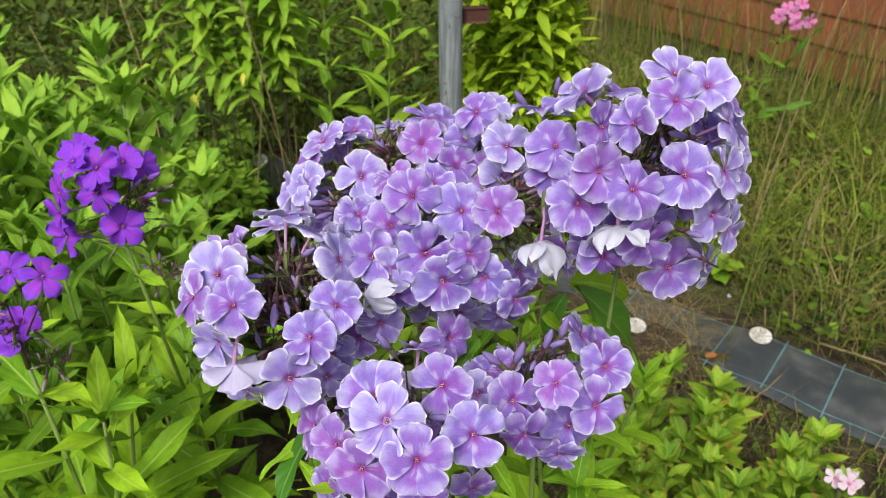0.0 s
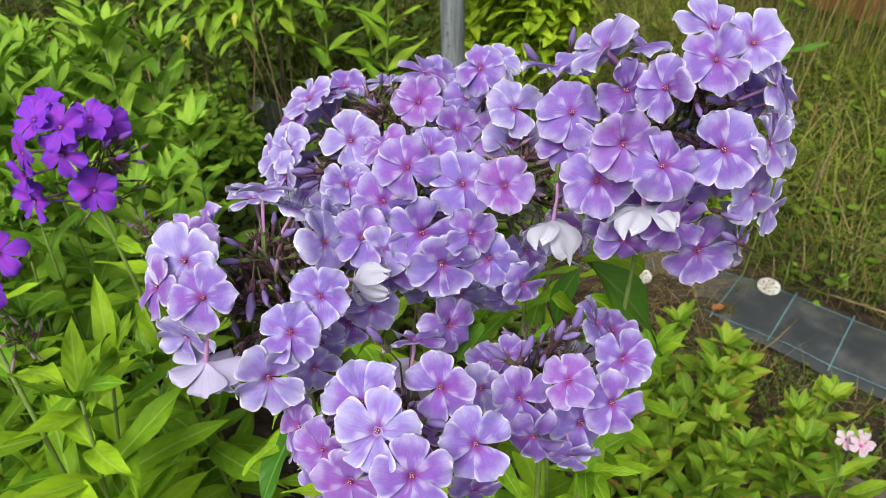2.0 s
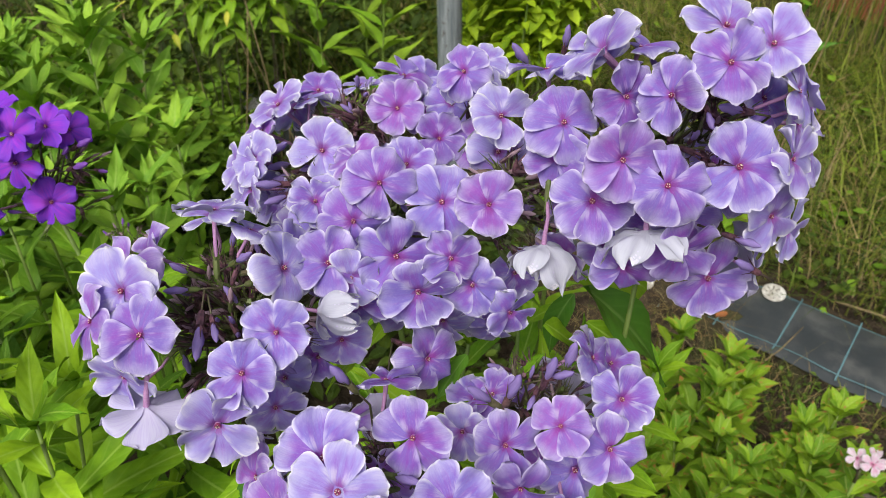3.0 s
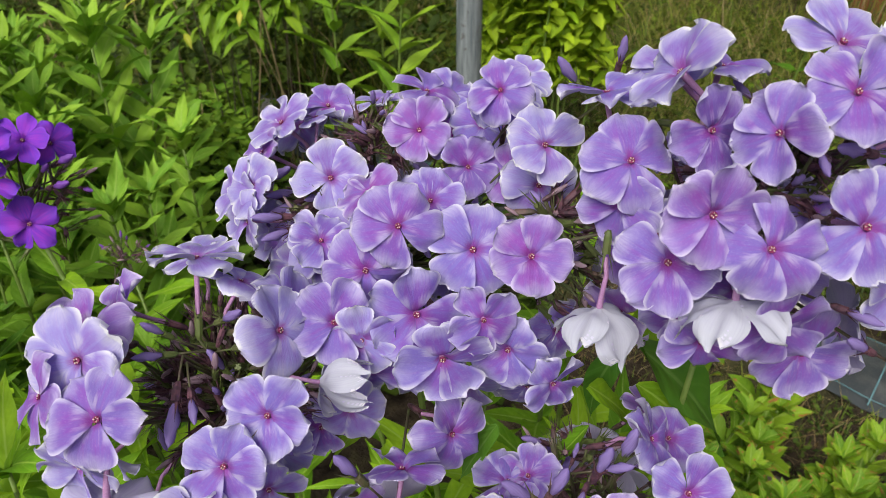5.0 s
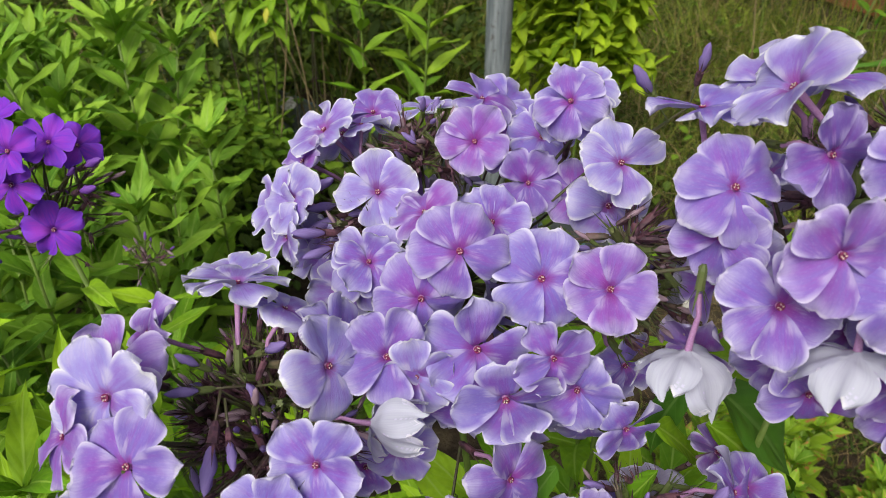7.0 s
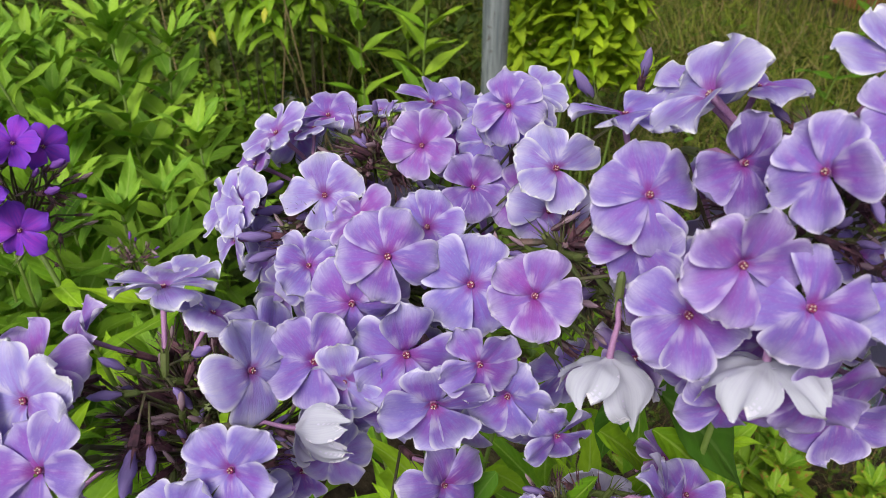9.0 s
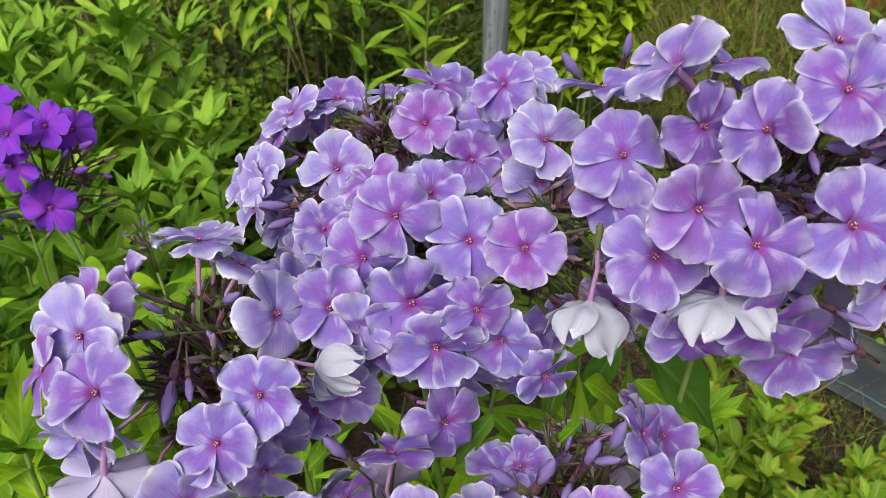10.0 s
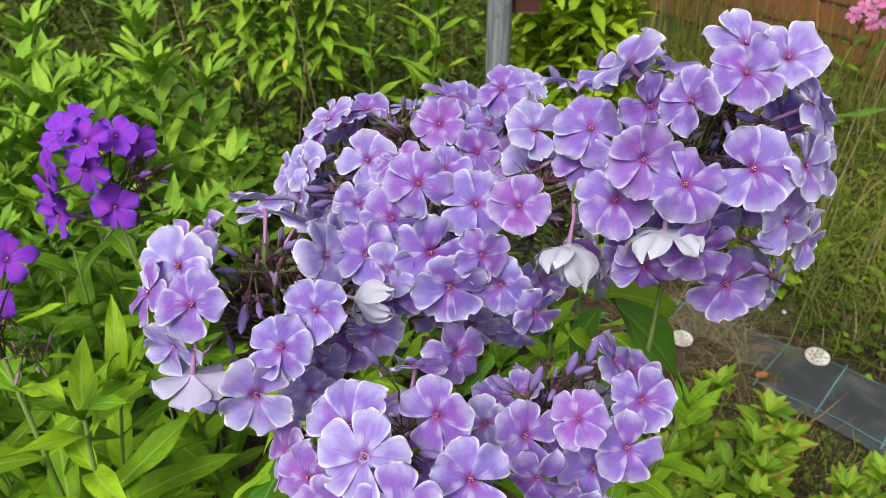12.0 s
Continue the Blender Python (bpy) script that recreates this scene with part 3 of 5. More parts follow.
# ---- leaves and stems ----
def blade_mesh(name, material, seed, width=0.25, droop=0.25, fold=0.18, tip=1.6, teeth=0.0, rows=11, peak=0.72):
    """A leaf of length one along x, its upper side up: folded at the midrib, drooping, with a wavy edge."""
    rng = random.Random(seed)
    cols = 7
    verts, uvs = [], []
    twist, bow = rng.uniform(-0.25, 0.25), rng.uniform(-0.06, 0.06)
    phase, wave = rng.uniform(0, 6.3), rng.uniform(0.015, 0.045)
    for i in range(rows):
        u = i / (rows - 1)
        half = 0.5 * width * (math.sin(math.pi * u ** peak) ** 0.85 * (1 - u ** 4) ** (0.35 * tip)) + 0.012 * (1 - u)
        half *= 1 + teeth * (1 if i % 2 else -1)
        for j in range(cols):
            v = 2 * j / (cols - 1) - 1
            x = u - 0.5 * droop * u ** 3 * 0.35
            z = -droop * u * u + 0.35 * droop * u + fold * half * abs(v) ** 0.8 * 1.4
            z += wave * math.sin(9 * u + phase + (2 if v > 0 else 0)) * abs(v) ** 2
            y = half * v + bow * math.sin(math.pi * u)
            a = twist * u
            verts.append((x, y * math.cos(a) - 0.4 * z * math.sin(a), z + y * math.sin(a)))
            uvs.append((u, (v + 1) / 2))
    return mesh(name, verts, grid_faces(rows, cols), [material], uvs)


def leaf_pose(base, way, length, roll=0.0, flat=1.0):
    """The pose of a blade that starts at base and points along way, its upper side as far up as it goes."""
    x = Vector(way).normalized()
    y = Vector((0, 0, 1)).cross(x)
    y = y.normalized() if y.length > 0.05 else Vector((0, 1, 0))
    z = x.cross(y)
    m = Matrix((x, y, z)).transposed().to_quaternion() @ Euler((roll, 0, 0)).to_quaternion()
    return Matrix.LocRotScale(Vector(base), m, Vector((length, length * flat, length)))


def blades(name, material, count, seed, **shape):
    return [blade_mesh(name, material, seed + i, **dict(shape, droop=shape.get("droop", 0.25) * (0.5 + 0.25 * (i % 4)))) for i in range(count)]


MID = blades("leaf", SHADED_MID_LEAF, 6, 110, width=0.25, droop=0.3)
FAR = blades("leaf", FAR_LEAF, 5, 130, width=0.225, droop=0.3, teeth=0.03)
PHLOX = blades("leaf", LEAF, 7, 100, width=0.23, droop=0.34)
DEEP = blades("leaf", DEEP_LEAF, 4, 120, width=0.27, droop=0.25)
YOUNG = blades("leaf", YOUNG_LEAF, 5, 140, width=0.34, droop=0.3, fold=0.22, tip=0.5, peak=1.15)
BROAD = blades("leaf", SHADED_MID_LEAF, 4, 150, width=0.46, droop=0.2, fold=0.2, tip=0.6, peak=0.9)
ROUND = blades("leaf", BACK_LEAF, 3, 230, width=0.62, droop=0.25, fold=0.15, tip=0.4, peak=0.95)
RUSTY = blades("leaf", RUSTY_LEAF, 1, 240, width=0.5, droop=0.3)
TALL = blades("leaf", BACK_LEAF, 5, 160, width=0.30, droop=0.6)
WILLOW = blades("leaf", BACK_LEAF, 4, 180, width=0.22, droop=0.12, fold=0.4)
YELLOW = blades("leaf", YELLOW_LEAF, 3, 220, width=0.32, droop=0.4)
BRIGHT = blades("leaf", BRIGHT_LEAF, 4, 200, width=0.30, droop=0.25)


def leafy(ob, path, kinds, pairs, start, length, rise, rng, thick=0.003, crown=0, spread=1.0, stem_material=None, stop=1.0):
    """A stem along path (in the thing's space) with crossed pairs of leaves from the share start upwards. rise: how far the leaves point up, from foot to top."""
    n = len(path)
    v, f = pipe(path, [thick * (1.25 - 0.6 * i / (n - 1)) for i in range(n)], 6)
    part("stem", mesh("stem", v, f, [stem_material or STEM]), ob)
    pts = [Vector(p) for p in path]
    turn = rng.uniform(0, 6.3)
    for k in range(pairs):
        t = start + (stop - start) * (k + 0.5) / pairs
        x = min(t * (n - 1), n - 1.001)
        p = pts[int(x)].lerp(pts[int(x) + 1], x - int(x))
        axis = (pts[int(x) + 1] - pts[int(x)]).normalized()
        turn += math.pi / 2 + rng.uniform(-0.3, 0.3)
        share = k / max(1, pairs - 1)
        size = length * (0.75 + 0.5 * math.sin(math.pi * (0.25 + 0.7 * share))) * rng.uniform(0.85, 1.12)
        up = rise[0] + (rise[1] - rise[0]) * share
        for s in (0, math.pi):
            w = turn + s + rng.uniform(-0.15, 0.15)
            way = Vector((math.cos(w) * spread, math.sin(w) * spread, up + rng.uniform(-0.12, 0.12))) + axis * 0.15
            part("leaf", rng.choice(kinds), ob, leaf_pose(p, way, size * rng.uniform(0.9, 1.1), rng.uniform(-0.25, 0.25)))
    for k in range(crown):
        w = turn + k * 2.4
        up = rng.uniform(0.7, 1.8)
        part("leaf", rng.choice(kinds), ob, leaf_pose(pts[-1], (math.cos(w), math.sin(w), up), length * rng.uniform(0.45, 0.85), rng.uniform(-0.3, 0.3)))


def stem_path(top, sway, n=7):
    return bend((0, 0, -0.01), top, sway, n)


# ---- ground and what lies on it ----
def lie(x, y):
    """Height of the ground."""
    return 0.018 * noise.noise((x * 2.1, y * 2.1, 3.0)) + 0.008 * noise.noise((x * 9.0, y * 9.0, 1.0)) - 0.012


def ground():
    steps = [math.sinh(5.2 * (2 * i / 150 - 1)) / math.sinh(5.2) * 900 for i in range(151)]
    verts = [(x, y + 1.5, lie(x, y + 1.5) if abs(x) + abs(y) < 30 else -0.02) for y in steps for x in steps]
    tagged(new("ground", mesh("ground", verts, grid_faces(151, 151), [SOIL])), "dark bare garden soil with patches of moss", "ground", kind="structure")


ground()
ALONG, ACROSS = Vector((0.785, -0.62, 0)), Vector((-0.62, -0.785, 0))
CORNER = Vector((0.907, 1.518, 0.004))


def fabric():
    """The strip of weed fabric on the soil, with its woven grid lines."""
    ob = thing("weed_fabric", CORNER, "black woven weed fabric with teal grid lines on soil", "fabric")
    na, nb = 90, 9

    def point(a, b, lift=0.0):
        p = CORNER + ALONG * a + ACROSS * b
        return Vector((p.x, p.y, lie(p.x, p.y) + 0.016 + 0.006 * noise.noise((p.x * 5, p.y * 5, 8.0)) + lift)) - CORNER

    verts, faces = [], []
    for i in range(na):
        for j in range(nb):
            a = -3.2 + 5.6 * i / (na - 1)
            b = -0.03 + 0.255 * j / (nb - 1) + 0.008 * noise.noise((a * 4, j // 4, 5.0))
            verts.append(point(a, b, -0.012 if j in (0, nb - 1) else 0))
    part("sheet", mesh("sheet", verts, grid_faces(na, nb, flip=True), [FABRIC]), ob)

    def line(a0, b0, a1, b1):
        n = 24 if abs(a1 - a0) > 0.5 else 6
        pts = [(a0 + (a1 - a0) * i / (n - 1), b0 + (b1 - b0) * i / (n - 1)) for i in range(n)]
        wa, wb = (0, 0.0015) if a0 != a1 else (0.0015, 0)
        v = [point(a + s * wa, b + s * wb, 0.0035) for a, b in pts for s in (-1, 1)]
        part("grid_line", mesh("grid_line", v, grid_faces(n, 2, flip=a0 == a1), [FABRIC_LINE]), ob)

    for b in (0.0, 0.203):
        for k in range(7):
            line(-3.0 + 0.77 * k, b, -3.0 + 0.77 * (k + 1), b)
    for k in range(-20, 15):
        line(0.142 * k, -0.02, 0.142 * k, 0.225)


fabric()


def disc(place, across, tilt, label):
    """A perforated white plastic washer."""
    r, h = across / 2, 0.004
    rings, n = (0.0, 0.16, 0.36, 0.5, 0.74, 1.0), 24
    verts, faces = [], []
    for z in (h, 0.0):
        for q in rings:
            for k in range(n):
                w = 2 * math.pi * k / n
                verts.append((r * q * math.cos(w), r * q * math.sin(w), z + (0.0015 if q < 0.4 and z else 0)))
    half = len(rings) * n
    for i in range(len(rings) - 1):
        for k in range(n):
            m = (k + 1) % n
            hole = (i == 1 and k % 4 < 2) or (i == 3 and k % 3 == 0)
            if not hole:
                a, b, c, d = i * n + k, i * n + m, (i + 1) * n + m, (i + 1) * n + k
                faces += [(a, d, c, b), (half + a, half + b, half + c, half + d)]
            else:
                a, b, c, d = i * n + k, i * n + m, (i + 1) * n + m, (i + 1) * n + k
                for p, q in ((a, b), (b, c), (c, d), (d, a)):
                    faces.append((p, q, half + q, half + p))
    for k in range(n):
        a, b = (len(rings) - 1) * n + k, (len(rings) - 1) * n + (k + 1) % n
        faces.append((a, half + a, half + b, b))
    ob = new("fabric_washer", mesh("fabric_washer", verts, faces, [WHITE_PLASTIC], smooth=False))
    ob.matrix_basis = Matrix.Translation(place) @ pose(0, 0, 0, *tilt)
    return tagged(ob, label, "washer", "fabric washers")


disc((0.846, 1.545, lie(0.846, 1.545) + 0.028), 0.058, (9, -6, 20), "round white perforated plastic washer lying on weed fabric")
disc((0.525, 1.60, lie(0.525, 1.60) + 0.03), 0.055, (4, -8, 70), "round white perforated plastic washer lying among dry grass")
disc((-0.72, 2.67, lie(-0.72, 2.67) + 0.05), 0.060, (35, 5, 10), "round white perforated plastic washer pinning distant fabric")


def soil_spill():
    """Loose soil and moss that has washed over the lower half of the strip."""
    na, nb, verts = 40, 12, []
    for i in range(na):
        for j in range(nb):
            a, s = -0.95 + 0.90 * i / (na - 1), j / (nb - 1)
            b = 0.075 + 0.04 * noise.noise((a * 6, 2.0, 0.0)) + 0.24 * s
            p = CORNER + ALONG * a + ACROSS * b
            rise = math.sin(math.pi * min(1, s * 1.3 if s < 0.6 else 0.78 + 0.5 * (s - 0.6))) * min(1, 4 * (na - 1 - i) / na) ** 0.5
            verts.append((p.x, p.y, lie(p.x, p.y) + 0.004 + 0.026 * rise * (0.8 + 0.5 * noise.noise((p.x * 14, p.y * 14, 0)))))
    tagged(new("soil_spill", mesh("soil_spill", verts, grid_faces(na, nb, flip=True), [SOIL])), "loose soil washed over the fabric edge", "soil", kind="stuff")


soil_spill()


def twig(points, thick, label, material=None):
    base = Vector(points[0])
    v, f = pipe([Vector(p) - base for p in points], [thick * (1 - 0.5 * i / (len(points) - 1)) for i in range(len(points))], 6)
    ob = new("dry_twig", mesh("dry_twig", v, f, [material or DRY_STEM]))
    ob.location = base
    return tagged(ob, label, "twig", "dry twigs")


twig([(0.99, 1.51, 0.02), (1.07, 1.43, 0.035), (1.16, 1.37, 0.03), (1.30, 1.22, 0.025)], 0.0032, "pale dry stalk lying along the fabric edge")
twig([(0.69, 1.27, 0.02), (0.78, 1.33, 0.03), (0.86, 1.40, 0.035)], 0.002, "thin dry stalk lying across the weed fabric")


# ---- fence: pipe post, steel rail, board wall ----
def post(at, radius, height):
    ob = thing("fence_post", at, "weathered grey steel pipe fence post in the weeds", "post")
    v, f = pipe([(0, 0, -0.1), (0, 0, 0.4), (0.002, 0, 0.9), (0.004, 0, height)], [radius] * 4, 20)
    part("pipe", mesh("pipe", v, f, [ZINC]), ob)
    v, f = pipe([(0.004, 0, height - 0.002), (0.004, 0, height + 0.012)], (radius * 1.06, radius * 0.9), 20)
    part("cap", mesh("cap", v, f, [ZINC]), ob)


POST = Vector((0.026, 1.80, lie(0.026, 1.80)))
post(POST, 0.029, 1.6)


def beam(name, start, end, high, deep, material, label, category):
    a, b = Vector(start), Vector(end)
    d = (b - a).normalized()
    s = d.cross(Vector((0, 0, 1))).normalized()
    bm = bmesh.new()
    bmesh.ops.create_cube(bm, size=1.0)
    for v in bm.verts:
        x, y, z = v.co
        v.co = d * (x * (b - a).length) + s * (y * deep) + Vector((0, 0, z * high))
    bmesh.ops.bevel(bm, geom=bm.edges[:], offset=min(high, deep) * 0.12, segments=1, affect="EDGES")
    me = bpy.data.meshes.new(name)
    bm.to_mesh(me)
    bm.free()
    me.materials.append(material)
    ob = new(name, me)
    ob.location = (a + b) / 2
    return tagged(ob, label, category)


beam("fence_rail", (0.058, 1.81, 0.812), (0.115, 1.83, 0.808), 0.034, 0.03, RUST, "brown-red steel rail stub fixed to the post", "rail")

beam("edging_board", (0.46, 1.035, 0.05), (0.95, 0.735, 0.05), 0.13, 0.024, EDGING, "weathered grey timber edging board along the bed", "board")

WALL_START, WALL_WAY = Vector((0.55, 6.05, 0)), Vector((0.515, -0.857, 0))


def board_wall():
    """Horizontal red boards on a brown footing, each board its own piece."""
    ob = thing("wall_boards", WALL_START, "red-brown painted horizontal board wall, weathered", "wall", kind="structure")
    length, back = 5.4, Vector((0.857, 0.515, 0))

    def slab(z0, z1, proud, depth, tilt, a0, a1):
        v = []
        for a in (a0, a1):
            for z, p in ((z0, proud), (z1, proud - tilt), (z1, -depth), (z0, -depth)):
                v.append(WALL_WAY * a - back * p + Vector((0, 0, z)))
        f = [(0, 1, 5, 4), (1, 2, 6, 5), (2, 3, 7, 6), (3, 0, 4, 7), (3, 2, 1, 0), (4, 5, 6, 7)]
        return v, f

    v, f = slab(-0.1, 0.02, 0.0, 0.12, 0, 0, length)
    part("footing", mesh("footing", v, f, [SOIL], smooth=False), ob, label="dark soil-stained footing")
    z = 0.024
    for k in range(12):
        for a0, a1 in ((0, 2.6), (2.604, length)):
            v, f = slab(z, z + 0.148, 0.03, 0.03, 0.014, a0, a1)
            part("board", mesh("board", v, f, [BOARD], smooth=False), ob)
        z += 0.152


board_wall()


def chain_link():
    """Wire netting that stands in front of the boards."""
    start = WALL_START + Vector((-0.55, -0.33, 0)) + WALL_WAY * 1.5
    ob = thing("wire_fence", start, "rusty chain-link wire netting before the boards", "fence")
    cell, length, high = 0.11, 3.4, 1.3
    pieces = []
    n = int(length / cell)
    for k in range(-int(high / cell / 1.2), n):
        for s in (1, -1):
            pts = []
            for i in range(0, int(high / cell / 0.6) + 1):
                z = i * cell * 0.6
                a = (k * cell + s * z / 1.2) if s > 0 else (k * cell + high / 1.2 - z / 1.2)
                if 0 <= a <= length:
                    pts.append(WALL_WAY * a + Vector((0, 0, z)))
            if len(pts) > 1:
                pieces.append(pipe([pts[0], pts[-1]], (0.0009, 0.0009), 3, False))
    v, f = merge(pieces)
    tagged(part("netting", mesh("netting", v, f, [WIRE]), ob), kind="stuff")


chain_link()


# ---- the lilac phlox: five flowering stems of one clump ----
LILAC_GROUP = "flowering stems of the lilac phlox"


def flowering_stem(head, pairs, start, length, kinds, rise=(0.1, 0.35), sway=(0.0, 0.0, 0.0), thick=0.003, seed=0, stop=1.0):
    neck = head.hub + Vector((0, 0, -0.03)) - head.foot
    leafy(head.ob, stem_path(neck, sway), kinds, pairs, start, length, rise, random.Random(seed), thick, stop=stop)
    v, f = pipe([neck, head.hub - head.foot], (0.0024, 0.0018), 6)
    part("stalk", mesh("stalk", v, f, [BRANCH]), head.ob)


def single_leaf(head, base, tip, kinds, wide=1.0, roll=0.0):
    way = Vector(tip) - Vector(base)
    part("leaf", head.rng.choice(kinds), head.ob, head.at(leaf_pose(base, way, way.length * 1.05, roll, wide)))


ring = Head((-0.03, 0.44, 0), (-0.089, 0.388, 0.966), "lilac", "lilac phlox head with dark spent calyxes at its heart", LILAC_GROUP, 1)
floret(ring, (-0.1153, 0.3274, 1.0169), -95, 45, 12, 0.0356, 1, (-11, 8, 14, -1, -14))
floret(ring, (-0.1328, 0.3634, 1.0215), -105, 57, 64, 0.0386, 2, (0, -14, 14, -9, 0))
floret(ring, (-0.1282, 0.3473, 1.0244), -100, 33, 68, 0.0402, 4, (10, -12, 0, 0, 0))
floret(ring, (-0.1315, 0.3853, 1.0170), -160, 38, 48, 0.0338, 2, (0, 14, -14, 2, 0))
floret(ring, (-0.153, 0.370, 0.993), -130, 20, 48, 0.0348, 4)
floret(ring, (-0.128, 0.326, 0.993), -111, -8, 64, 0.0318, 4)
floret(ring, (-0.0874, 0.3139, 0.9747), -75, 6, 68, 0.0401, 4, (-11, 0, 0, 14, -5))
floret(ring, (-0.0755, 0.3244, 0.9963), -90, 33, 20, 0.0339, 0, (-6, -2, -9, -2, 14))
floret(ring, (-0.0608, 0.3362, 1.0091), -90, 33, 4, 0.0321, 0, (6, 5, -2, -1, -9))
floret(ring, (-0.114, 0.435, 1.006), 100, 76, 56, 0.0370, 4)
floret(ring, (-0.0801, 0.3906, 1.0265), 52, 54, 12, 0.0316, 4, (-1, -2, 0, 0, 0))
floret(ring, (-0.063, 0.390, 1.010), -30, 29, 54, 0.0382, 0)
floret(ring, (-0.043, 0.381, 1.013), -65, 43, 60, 0.0364)
floret(ring, (-0.047, 0.364, 0.997), 15, -18, 60, 0.0275, 5)
floret(ring, (-0.072, 0.371, 0.945), -75, 10, 38, 0.0323, 4)
floret(ring, (-0.041, 0.378, 0.965), -80, 14, 22, 0.0337, 4)
floret(ring, (-0.033, 0.380, 1.004), -78, 19, 42, 0.0314)
floret(ring, (-0.125, 0.349, 0.935), -106, -19, 0, 0.0329, 4)
floret(ring, (-0.075, 0.356, 0.939), -76, 6, 24, 0.0331, 4)
floret(ring, (-0.091, 0.361, 0.914), -88, -27, 0, 0.0317, 4)
floret(ring, (-0.031, 0.384, 0.983), -85, -6, 16, 0.0346)
floret(ring, (-0.055, 0.380, 0.951), -78, 8, 10, 0.0322, 1)
floret(ring, (-0.150, 0.374, 0.939), -121, -10, 2, 0.0316, 4)
floret(ring, (-0.1424, 0.3405, 1.0134), -150, 35, 40, 0.0340, 2, (-14, 0, 0, 14, 1))
floret(ring, (-0.1191, 0.3202, 0.9795), -110, -78, 0, 0.0400, 4, (0, 0, 1, 0, 0))
floret(ring, (-0.0950, 0.3892, 1.0392), 88, 63, 8, 0.0362, 4, (5, 11, 0, 0, -14))
floret(ring, (-0.0611, 0.3698, 1.0188), -26, 24, 36, 0.0370, 4, (-9, 2, -14, 0, 4))
bud(ring, (-0.106, 0.363, 1.012), (-0.76, -0.53, 0.37), 0.012)
bud(ring, (-0.098, 0.347, 1.003), (0.04, -0.91, -0.42), 0.017)
bud(ring, (-0.108, 0.372, 1.015), (-0.56, -0.31, 0.77), 0.011)
bud(ring, (-0.092, 0.348, 1.004), (0.33, -0.91, -0.26), 0.011)
bud(ring, (-0.076, 0.368, 1.012), (0.80, -0.34, 0.49), 0.014)
bud(ring, (-0.086, 0.379, 1.016), (0.74, -0.28, 0.61), 0.013)
dark_heart(ring, (-0.092, 0.371, 0.996), (-0.05, -0.55, 0.8), 0.038, 220)
flowering_stem(ring, 4, 0.5, 0.07, PHLOX, sway=(-0.02, 0.01, 0), seed=11, stop=0.86)

dome = Head((0.0, 0.49, 0), (-0.028, 0.497, 0.965), "lilac", "full domed head of lilac phlox florets with pink flush", LILAC_GROUP, 2)
floret(dome, (-0.0142, 0.4989, 1.0377), -90, 30, 64, 0.0355, 2, (-2, 14, 9, -8, -12))
floret(dome, (-0.0589, 0.4838, 1.0186), -95, 36, 60, 0.0398, 4, (0, -5, -10, -6, 14))
floret(dome, (-0.0182, 0.4053, 1.0424), -85, 27, 64, 0.0378, 1, (7, 14, 1, -10, -12))
floret(dome, (-0.0324, 0.4022, 1.0221), -90, 12, 8, 0.0362, 1, (-2, 10, 0, -5, -7))
floret(dome, (-0.059, 0.449, 1.001), -111, 33, 30, 0.0396)
floret(dome, (-0.0110, 0.3890, 1.0099), -80, 27, 20, 0.0415, 0, (-12, -14, 12, 14, -6))
floret(dome, (0.0117, 0.4044, 1.0315), -90, 33, 24, 0.0404, 0, (-4, 0, -2, -5, 10))
floret(dome, (0.0341, 0.3911, 1.0381), -75, 36, 0, 0.0343, 2, (-13, 1, 13, 2, -6))
floret(dome, (0.0430, 0.4448, 1.0577), -75, 33, 28, 0.0356, 4, (-14, 14, 14, 3, -14))
floret(dome, (0.0104, 0.4800, 1.0271), -95, 36, 8, 0.0316, 3, (0, -14, -6, 1, 14))
floret(dome, (0.028, 0.483, 1.062), -88, 68, 34, 0.0362)
floret(dome, (0.037, 0.518, 1.057), -39, 70, 38, 0.0356)
floret(dome, (-0.011, 0.529, 1.046), 3, 81, 10, 0.0379)
floret(dome, (-0.0689, 0.5500, 1.0279), -100, 69, 52, 0.0358, 1, (0, 14, 3, -13, 0))
floret(dome, (-0.042, 0.558, 1.027), 130, 73, 22, 0.0343)
floret(dome, (-0.0909, 0.5255, 1.0294), -155, 57, 36, 0.0415, 4, (0, 0, 0, 8, 6))
floret(dome, (-0.102, 0.518, 1.015), -151, 39, 56, 0.0410)
floret(dome, (-0.1006, 0.4863, 1.0126), -135, 39, 16, 0.0381, 4, (0, 0, 0, 8, -5))
floret(dome, (-0.111, 0.504, 0.983), -140, 17, 10, 0.0396, 4)
floret(dome, (-0.091, 0.484, 0.985), -128, 30, 50, 0.0367, 4)
floret(dome, (-0.081, 0.478, 0.981), -108, 13, 2, 0.0360)
floret(dome, (0.0262, 0.3851, 0.9941), -105, 15, 20, 0.0340, 0, (-2, -6, -6, 0, 14))
floret(dome, (-0.0003, 0.3763, 0.9971), -80, 0, 40, 0.0415, 0, (-14, 0, 0, 14, 6))
floret(dome, (0.051, 0.415, 0.978), -73, -1, 24, 0.0353, 0)
floret(dome, (0.0454, 0.3782, 0.9815), -65, 0, 68, 0.0316, 0, (-14, 9, 0, 1, -1))
floret(dome, (0.0585, 0.3740, 1.0250), -100, -74, 62, 0.0350, 5)
floret(dome, (0.011, 0.414, 0.945), -85, -13, 14, 0.0348, 4)
floret(dome, (-0.111, 0.494, 1.004), -146, 28, 52, 0.0374, 4)
floret(dome, (-0.101, 0.508, 0.989), -144, 19, 0, 0.0374, 0)
floret(dome, (-0.086, 0.548, 1.016), -124, 48, 0, 0.0394, 4)
